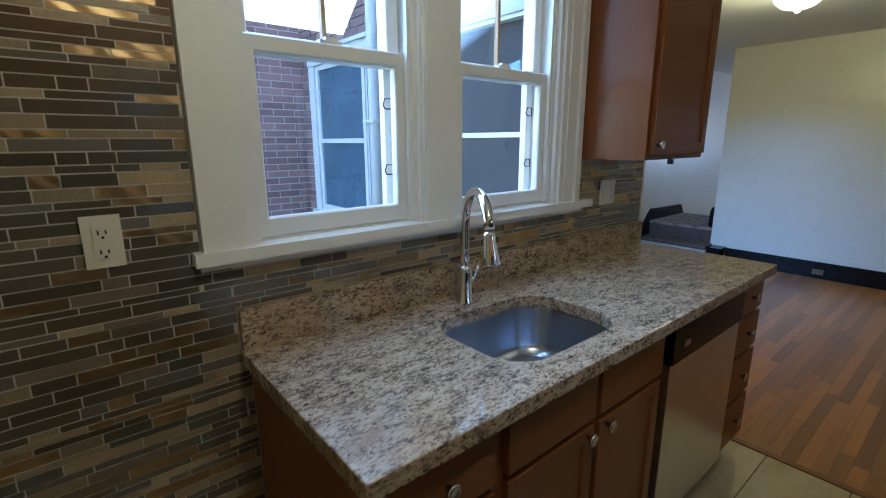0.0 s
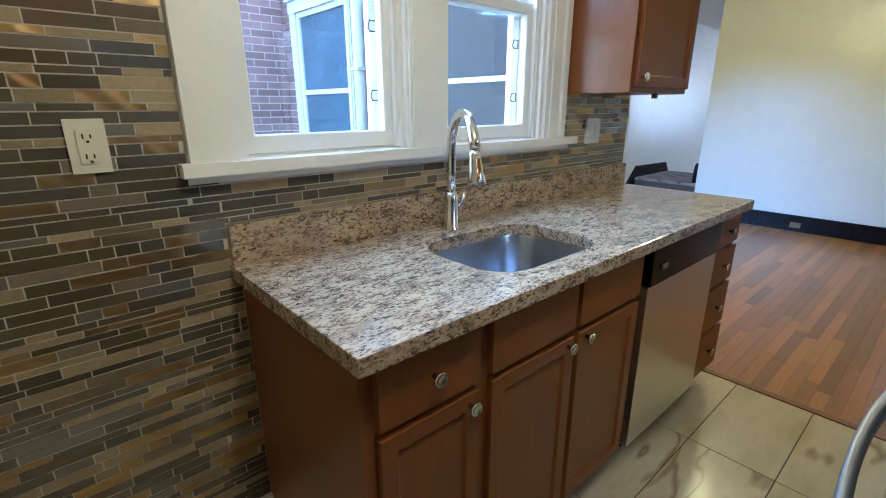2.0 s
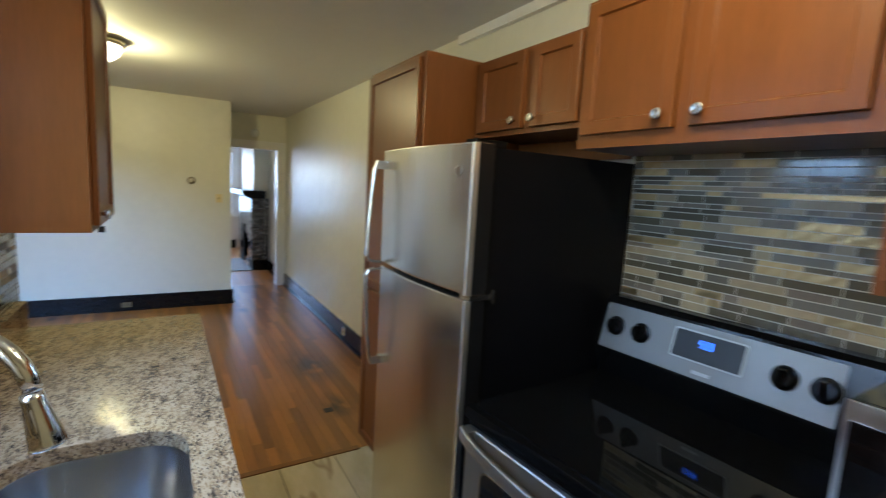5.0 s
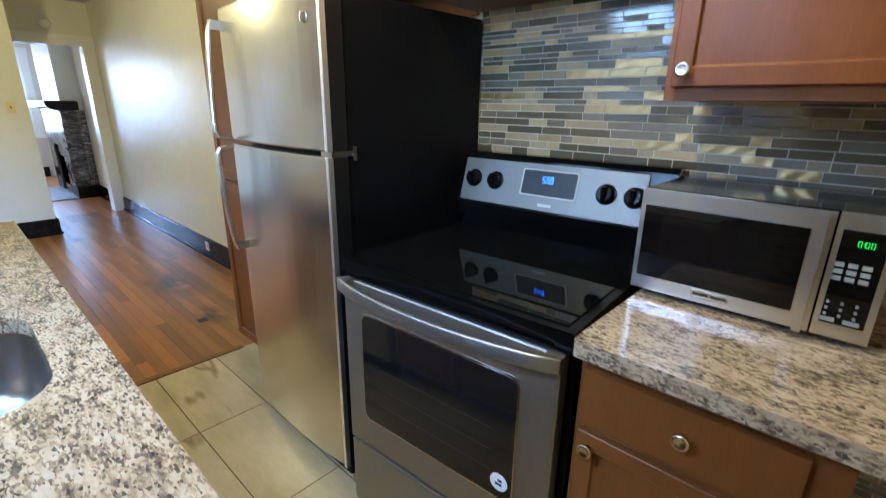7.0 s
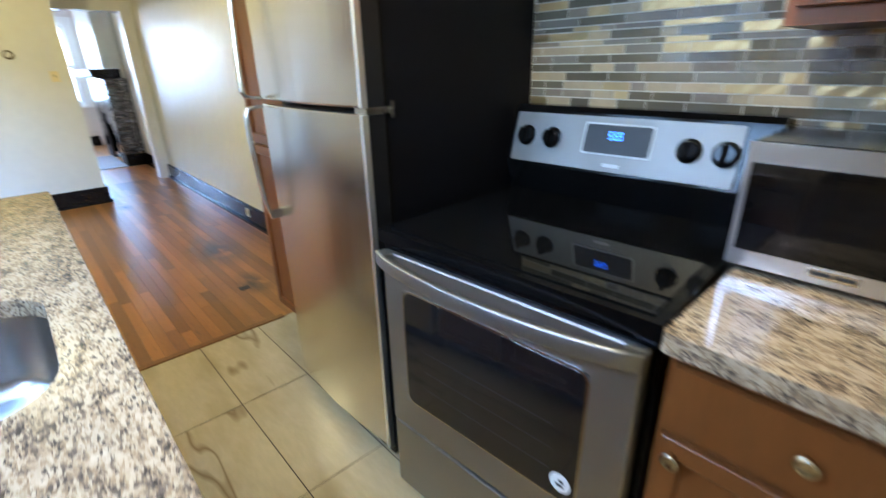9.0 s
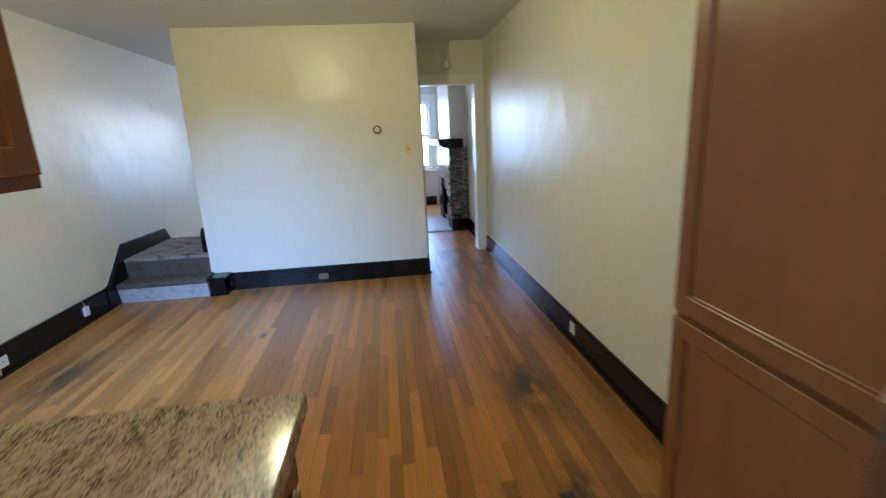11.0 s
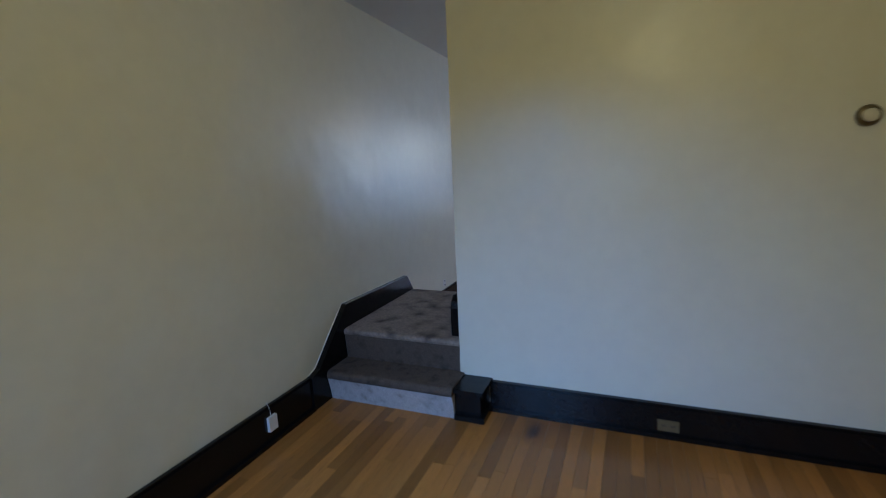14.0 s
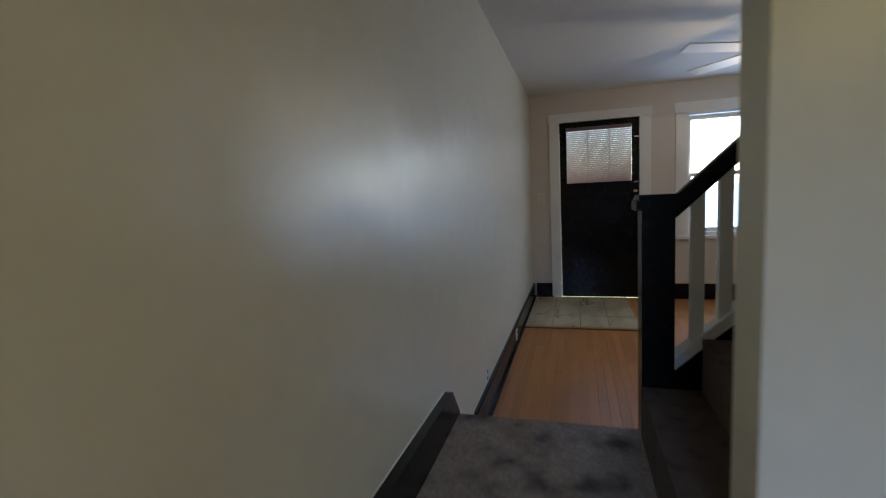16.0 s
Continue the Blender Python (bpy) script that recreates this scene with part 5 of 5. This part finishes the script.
# ---- fittings ----
def outlet(name, at, axis, side, label, w=0.068, h=0.108, m=None, gfci=False, flat=False):
    m = m or M_PLATE
    o = thing(name, at, label, "outlet")
    x, y, z = at

    def plate(u0, u1, z0, z1, d0, d1, bev=0.0):
        if axis == "y":
            a, b = sorted((y + side * d0, y + side * d1))
            return block((x + u0, a, z + z0), (x + u1, b, z + z1), bev)
        a, b = sorted((x + side * d0, x + side * d1))
        return block((a, y + u0, z + z0), (b, y + u1, z + z1), bev)
    pl_ = part("plate", plate(-w / 2, w / 2, -h / 2, h / 2, 0, 0.006, 0.002), m, o)
    if gfci:
        part("insert", plate(-0.017, 0.017, -0.034, 0.034, 0.006, 0.009, 0.001), m, pl_)
    for s in (-1, 1):
        c = s * 0.02
        if flat:
            part("slot", plate(c - 0.008, c - 0.004, -0.006, 0.006, 0.006, 0.0065), M_SLOT, pl_)
            part("slot", plate(c + 0.004, c + 0.008, -0.006, 0.006, 0.006, 0.0065), M_SLOT, pl_)
        else:
            part("slot", plate(-0.008, -0.005, c - 0.005, c + 0.005, 0.006, 0.0096), M_SLOT, pl_)
            part("slot", plate(0.005, 0.008, c - 0.004, c + 0.004, 0.006, 0.0096), M_SLOT, pl_)
            part("slot", plate(-0.002, 0.003, c - 0.013, c - 0.008, 0.006, 0.0096), M_SLOT, pl_)
    return o


outlet("outlet", (0.272, KN - 0.008, 1.227), "y", -1, "ivory outlet with test buttons on the mosaic wall", gfci=True)
dp = thing("switch_plate", (2.165, KN - 0.008, 1.193), "white double rocker switch plate on the mosaic wall", "switch")
part("plate", block((2.1075, KN - 0.014, 1.137), (2.2225, KN - 0.006, 1.249), 0.002), M_PLATE_W, dp)
for x in (2.138, 2.192):
    part("rocker", prism([(KN - 0.0138, 1.160), (KN - 0.0165, 1.161), (KN - 0.0150, 1.193), (KN - 0.0175, 1.225), (KN - 0.0138, 1.226)], "x", x - 0.017, x + 0.017), M_PLATE_W, dp)
sw = thing("light_switch", (6.28, 0.26, 1.282), "yellowed light switch plate on the partition wall", "switch")
part("plate", block((6.273, 0.228, 1.233), (6.28, 0.294, 1.331), 0.002), M_SWITCH, sw)
part("toggle", block((6.262, 0.257, 1.275), (6.274, 0.265, 1.297), 0.002), M_SLOT, sw)
th = thing("thermostat", (6.28, 0.549, 1.478), "round beige thermostat with brass ring", "thermostat")
part("body", lathe([(0.041, 0), (0.041, 0.012), (0.036, 0.02), (0.028, 0.022)], (6.279, 0.549, 1.478), (-1, 0, 0)), mat("brushed_brass", (0.20, 0.16, 0.095), 0.35, 0.8), th, smooth=True)
part("dial", lathe([(0.025, 0.022), (0.025, 0.032), (0.021, 0.036)], (6.279, 0.549, 1.478), (-1, 0, 0)), M_PLATE, th, smooth=True)
outlet("outlet", (6.246, 1.203, 0.066), "x", -1, "brown outlet in the black baseboard", 0.095, 0.056, mat("brass_plate", (0.20, 0.15, 0.075), 0.4, 0.5), flat=True)
lb = outlet("outlet", (4.683, DN - 0.05, 0.108), "y", -1, "white surface outlet box on the black baseboard", 0.115, 0.07, M_PLATE_W, flat=True)
part("box", block((4.625, DN - 0.05, 0.073), (4.741, DN - 0.02, 0.143), 0.002), M_BLACK, lb, "black painted box")
part("cable", tube([(4.683, DN - 0.032, 0.073), (4.685, DN - 0.035, 0.04), (4.69, DN - 0.03, 0.022)], 0.006, 8), M_PLATE, lb)
jk = thing("phone_jack", (5.60, DN - 0.02, 0.115), "white phone jack with thin cord on the baseboard", "jack")
part("box", block((5.572, DN - 0.045, 0.075), (5.628, DN - 0.02, 0.15), 0.004), M_PLATE_W, jk)
part("cord", tube([(5.60, DN - 0.03, 0.15), (5.602, DN - 0.026, 0.185), (5.606, DN - 0.003, 0.215)], 0.002, 6), M_PLATE_W, jk)
outlet("outlet", (4.39, SW + 0.02, 0.105), "y", 1, "white outlet on the black baseboard", 0.07, 0.075, M_PLATE_W, flat=True)
outlet("outlet", (7.735, SW + 0.02, 0.105), "y", 1, "white outlet on the front room baseboard", 0.07, 0.09, M_PLATE_W)
outlet("outlet", (9.31, DN - 0.02, 0.10), "y", -1, "white outlet on the front room baseboard", 0.07, 0.09, M_PLATE_W)
outlet("outlet", (8.06, DN - 0.0, 0.24), "y", -1, "small white jack above the baseboard", 0.05, 0.06, M_PLATE_W)
outlet("light_switch", (11.20, 2.98, 1.22), "x", -1, "beige switch plate beside the front door", 0.09, 0.115, M_PLATE)
sd = thing("smoke_detector", (7.15, -0.27, 2.165), "round white smoke detector above the doorway", "detector")
part("body", lathe([(0.055, 0), (0.055, 0.02), (0.045, 0.032), (0.02, 0.034)], (7.149, -0.27, 2.165), (-1, 0, 0)), M_PLATE_W, sd, smooth=True)


def flush_light(x, y, label):
    o = thing("ceiling_light", (x, y, CEIL), label, "ceiling lamp", "flush ceiling lights")
    part("rim", lathe([(0.09, 0.0), (0.168, -0.011), (0.175, -0.032), (0.162, -0.047), (0.150, -0.045)], (x, y, CEIL - 0.001), n=40), mat("rim_brass", (0.42, 0.36, 0.26), 0.3, 1.0), o, "brushed metal rim", smooth=True)
    s = part("shade", lathe([(0.151, -0.045), (0.148, -0.068), (0.132, -0.104), (0.096, -0.136), (0.055, -0.152), (0.020, -0.16), (0.018, -0.17), (0.007, -0.178)], (x, y, CEIL - 0.001), n=40), M_LAMP_GLASS, o, "lit frosted glass bowl", smooth=True)
    s.visible_shadow = False
    return o


flush_light(4.15, 1.19, "lit flush ceiling lamp with frosted glass bowl and metal rim")
flush_light(0.62, 0.15, "lit flush kitchen ceiling lamp with frosted glass bowl")

# ---- front room ----
fp = tagged(thing("fireplace", (9.070, -0.55, 0), "dark mosaic-faced fireplace with thick black mantel", "fireplace"))
part("surround", blocks([((8.370, -0.605, 0.0), (8.770, -0.42, 1.22)), ((9.470, -0.605, 0.0), (9.870, -0.42, 1.22)), ((8.770, -0.605, 0.72), (9.470, -0.42, 1.22))]), M_DARK_GROUT, fp)
part("plinth", block((8.355, SW, 0.0), (8.370, -0.425, 0.17), 0.002), M_BLACK, fp, "black base strip")
part("mantel", prism([(-0.605, 1.222), (-0.34, 1.222), (-0.27, 1.26), (-0.25, 1.30), (-0.25, 1.34), (-0.605, 1.34)], "x", 8.20, 10.04), M_BLACK, fp, "thick black painted mantel shelf")
part("firebox", blocks([((8.770, -0.604, 0.0), (9.470, -0.595, 0.72))]), M_SLOT, fp)
part("insert", blocks([((8.790, -0.594, 0.05), (9.450, -0.44, 0.12)), ((8.790, -0.594, 0.55), (9.450, -0.44, 0.70)), ((8.790, -0.594, 0.12), (8.870, -0.44, 0.55)), ((9.370, -0.594, 0.12), (9.450, -0.44, 0.55))], 0.004), M_BLK_ENAMEL, fp, "black fire insert")
setting("hearth", block((8.350, -0.42, 0.0), (9.62, 0.05, 0.012), 0.003), M_HEARTH, "pale grey tiled hearth slab", "hearth")
setting("chimney_breast", blocks([((8.375, SW, 0.0), (9.865, -0.606, 1.345)), ((8.375, SW, 1.345), (9.670, -0.44, CEIL))]), M_WALL, "glossy cream painted chimney breast above the mantel", "wall")


def fan():
    cx, cy = 9.24, 1.20
    o = thing("ceiling_fan", (cx, cy, CEIL), "white ceiling fan with five blades at rest", "ceiling fan")
    part("canopy", lathe([(0.07, 0), (0.065, -0.03), (0.03, -0.05)], (cx, cy, CEIL - 0.001)), M_TRIM, o, smooth=True)
    part("rod", rod((cx, cy, CEIL - 0.2), (cx, cy, CEIL - 0.04), 0.012), M_TRIM, o)
    part("motor", lathe([(0.05, -0.19), (0.11, -0.21), (0.12, -0.26), (0.08, -0.31), (0.05, -0.33)], (cx, cy, CEIL)), M_TRIM, o, smooth=True)
    for i in range(5):
        a = radians(72 * i + 111)
        m = Matrix.Translation((cx, cy, CEIL - 0.22)) @ Matrix.Rotation(a, 4, "Z") @ Matrix.Rotation(radians(11), 4, "X")
        bm = block((0.16, -0.06, -0.004), (0.71, 0.06, 0.004), 0.003)
        bmesh.ops.transform(bm, matrix=m, verts=bm.verts)
        part("blade", bm, M_TRIM, o, "white fan blade")
    s = part("shade", lathe([(0.05, -0.33), (0.10, -0.35), (0.11, -0.39), (0.08, -0.44), (0.02, -0.46)], (cx, cy, CEIL)), M_LAMP_GLASS, o, "lit frosted glass shade", smooth=True)
    s.visible_shadow = False


fan()
solo("floor_tile_edge", block((9.84, 1.99, 0.0), (9.88, DN - 0.022, 0.012), 0.004), M_OAK, "oak threshold strip at the entry tiles", "threshold")
entry = setting("entry_tile", block((9.88, 2.02, -0.002), (11.19, DN - 0.022, 0.004)), M_FLOOR_GROUT, "pale beige entry floor tiles", "floor")
for i in range(3):
    for j in range(4):
        tl_ = part("floor_tile", block((9.885 + 0.435 * i, 2.025 + 0.265 * j, 0.0), (9.885 + 0.435 * i + 0.43, 2.025 + 0.265 * j + 0.26, 0.007), 0.001), M_TILE, entry)
setting("trim", block((2.556, -0.15, 0.0), (2.592, 1.285, 0.006), 0.002), M_OAK, "worn oak threshold between tile and wood", "threshold")
solo("floor_vent_hole", block((3.06, -0.155, 0.0005), (3.12, -0.095, 0.0022)), M_SLOT, "small dark knot hole patch in the oak floor", "patch")

for cx, cy, s in ((4.739, 2.371, 0.006), (4.519, 2.82, 0.007), (5.02, 1.29, 0.005), (6.106, 0.02, 0.008)):
    solo("paint_chip", prism([(cx - s, cy), (cx, cy - s * 0.6), (cx + s * 0.9, cy - s * 0.2), (cx + s * 0.3, cy + s * 0.7)], "z", 0.0, 0.0015), M_PLATE_W, "tiny white paint chip on the oak floor", "chip", group="paint chips")

# ---- pieces: floor tiles, planks, mosaic, bricks ----
rows = []
for i in range(-4, 5):
    for j in range(-3, 6):
        x0, x1 = 2.572 - 0.595 * (5 - i - 1) - 0.595, 2.572 - 0.595 * (5 - i - 1)
        y0, y1 = 0.005 + 0.302 * j, 0.005 + 0.302 * (j + 1)
        x0, x1, y0, y1 = max(x0, -1.6), x1, max(y0, SW), min(y1, KN)
        if x1 - x0 > 0.05 and y1 - y0 > 0.03:
            rows.append(((x0 + 0.0023, y0 + 0.0023, -0.02), (x1 - 0.0023, y1 - 0.0023, 0.0), M_TILE))
pieces("floor_tile", rows, floor_kitchen, "beige veined floor tiles")


def plank_rows(x0, x1, y0, y1, w, m_):
    out, y = [], y0
    while y < y1 - 0.004:
        x = x0 - random.uniform(0, 0.8)
        while x < x1:
            n_ = x + random.uniform(0.45, 1.6)
            a, b = max(x, x0), min(n_, x1)
            if b - a > 0.02:
                top = random.uniform(-0.0006, 0.0)
                out.append(((a + 0.0004, y + 0.0005, -0.018), (b - 0.0004, min(y + w, y1) - 0.0005, top), m_))
            x = n_
        y += w
    return out


random.seed(5)
rows = plank_rows(2.572, 6.4, SW, DN, 0.0572, M_OAK) + plank_rows(6.4, 7.2, SW, 0.13, 0.0572, M_OAK)
rows.sort(key=lambda r: abs((r[0][1] + r[1][1]) / 2 - 0.7) + 0.15 * r[0][0])
pieces("plank", rows, floor_dining, "oak floor strips")
rows = plank_rows(7.2, 11.2, SW, DN, 0.0572, M_OAK_FRONT)
rows.sort(key=lambda r: -r[0][1])
pieces("plank", rows, floor_front, "oak floor strips", 120)


def mosaic(rects, x0, x1, z0, z1, wall, side, weights):
    """Strips of random length in rows of two heights, cut to the given rectangles."""
    out, z = [], z0
    while z < z1:
        h = random.choice((0.0125, 0.0135, 0.0225, 0.0225, 0.0245))
        x = x0 - random.uniform(0, 0.1)
        while x < x1:
            w = random.choice((0.045, 0.07, 0.09, 0.11, 0.14, 0.15))
            m = random.choices(M_MOS, weights)[0]
            for a, b, c, d in rects:
                p, q, r, s = max(x, a), min(x + w, b), max(z, c), min(z + h, d)
                if q - p > 0.008 and s - r > 0.004:
                    t = 0.0024 + random.uniform(-0.0006, 0.0008)
                    ya, yb = sorted((wall, wall + side * t))
                    out.append(((p, ya, r), (q, yb, s), m))
            x += w + 0.003
        z += h + 0.003
    return out


random.seed(11)
tiled_n = setting("wall_tiling_north", block((-0.6, KN - 0.003, 0.0), (2.30, KN, 1.146)), M_GROUT, "strip mosaic of glass, stone and bronze on the kitchen wall", "wall tiling")
part("grout_bed", blocks([((-0.6, KN - 0.0032, 1.146), (0.45, KN - 0.0001, 2.415)), ((1.897, KN - 0.0032, 1.146), (2.30, KN - 0.0001, 1.37)), ((2.30, KN - 0.0032, 0.9), (2.495, KN - 0.0001, 1.37))]), M_GROUT, tiled_n)
rows = mosaic([(-0.35, 0.448, 0.17, 2.41), (0.448, 0.512, 0.17, 1.145), (0.512, 1.99, 1.024, 1.126), (1.99, 2.49, 1.024, 1.145), (1.898, 2.49, 1.147, 1.358), (0.512, 0.533, 0.17, 0.87)], -0.35, 2.49, 0.17, 2.41, KN - 0.002, -1, (50, 7, 21, 7, 17))
rows.sort(key=lambda r: abs(r[0][0] - 0.35) + 0.8 * abs(r[0][2] - 1.0))
pieces("tile", rows, tiled_n, "strip mosaic tiles")
tiled_s = setting("wall_tiling_south", block((-0.9, SW, 0.30), (1.29, SW + 0.003, 1.78)), M_GROUT, "strip mosaic of grey glass and stone behind the range", "wall tiling")
rows = mosaic([(-0.5, -0.034, 0.30, 1.38), (-0.034, 0.47, 1.022, 1.383), (0.47, 1.29, 0.93, 1.72)], -0.5, 1.29, 0.30, 1.72, SW + 0.002, 1, (34, 20, 20, 12, 14))
rows.sort(key=lambda r: abs(r[0][0] - 0.6) + abs(r[0][2] - 1.3))
pieces("tile", rows, tiled_s, "strip mosaic tiles")
setting("trim", block((-1.0, SW + 0.001, 0.0), (-0.001, SW + 0.018, 0.30), 0.003), M_TRIM, "white painted board below the mosaic", "trim")
rows = []
for k in range(46):
    z = 0.17 + 0.0228 * k
    y = SW
    while y < -0.425:
        w = random.choice((0.05, 0.08, 0.11))
        rows.append(((8.364, y, z), (8.371, min(y + w, -0.42), z + 0.0205), M_SLATE))
        y += w + 0.002
    x = 8.37
    while x < 9.87:
        w = random.choice((0.05, 0.08, 0.11))
        if not (8.77 < x + w / 2 < 9.47 and z < 0.71):
            t = random.uniform(0.004, 0.009)
            rows.append(((x, -0.421, z), (min(x + w, 9.87), -0.42 + t, z + 0.0205), M_SLATE))
        x += w + 0.002
rows.sort(key=lambda r: r[0][0])
pieces("tile", rows, fp, "dark strip mosaic tiles", 300, 6.0)
random.seed(3)
rows = brick_rows("x", 2.302, 0.012, 1.475, 4.86, 0.2, 3.4, [(1.885, 3.04, 0.72, 2.24), (3.575, 4.62, 0.68, 2.26)])
rows.sort(key=lambda r: abs(r[0][1] - 3.4) + abs(r[0][2] - 1.6))
outer = setting("brick_wall_court", block((2.29, 3.06, 0.1), (2.302, 3.45, 3.4)), M_MORTAR, "weathered red brick wall of the court", "wall")
pieces("brick", rows, outer, "red bricks")
rows = brick_rows("y", 4.868, 0.012, 0.9, 2.29, 0.2, 3.2, [])
outer2 = setting("brick_wall_wing", block((0.6, 4.86, 0.1), (2.29, 4.869, 3.2)), M_MORTAR, "dark red brick wall of the neighbouring wing", "wall")
pieces("brick", rows, outer2, "red bricks")
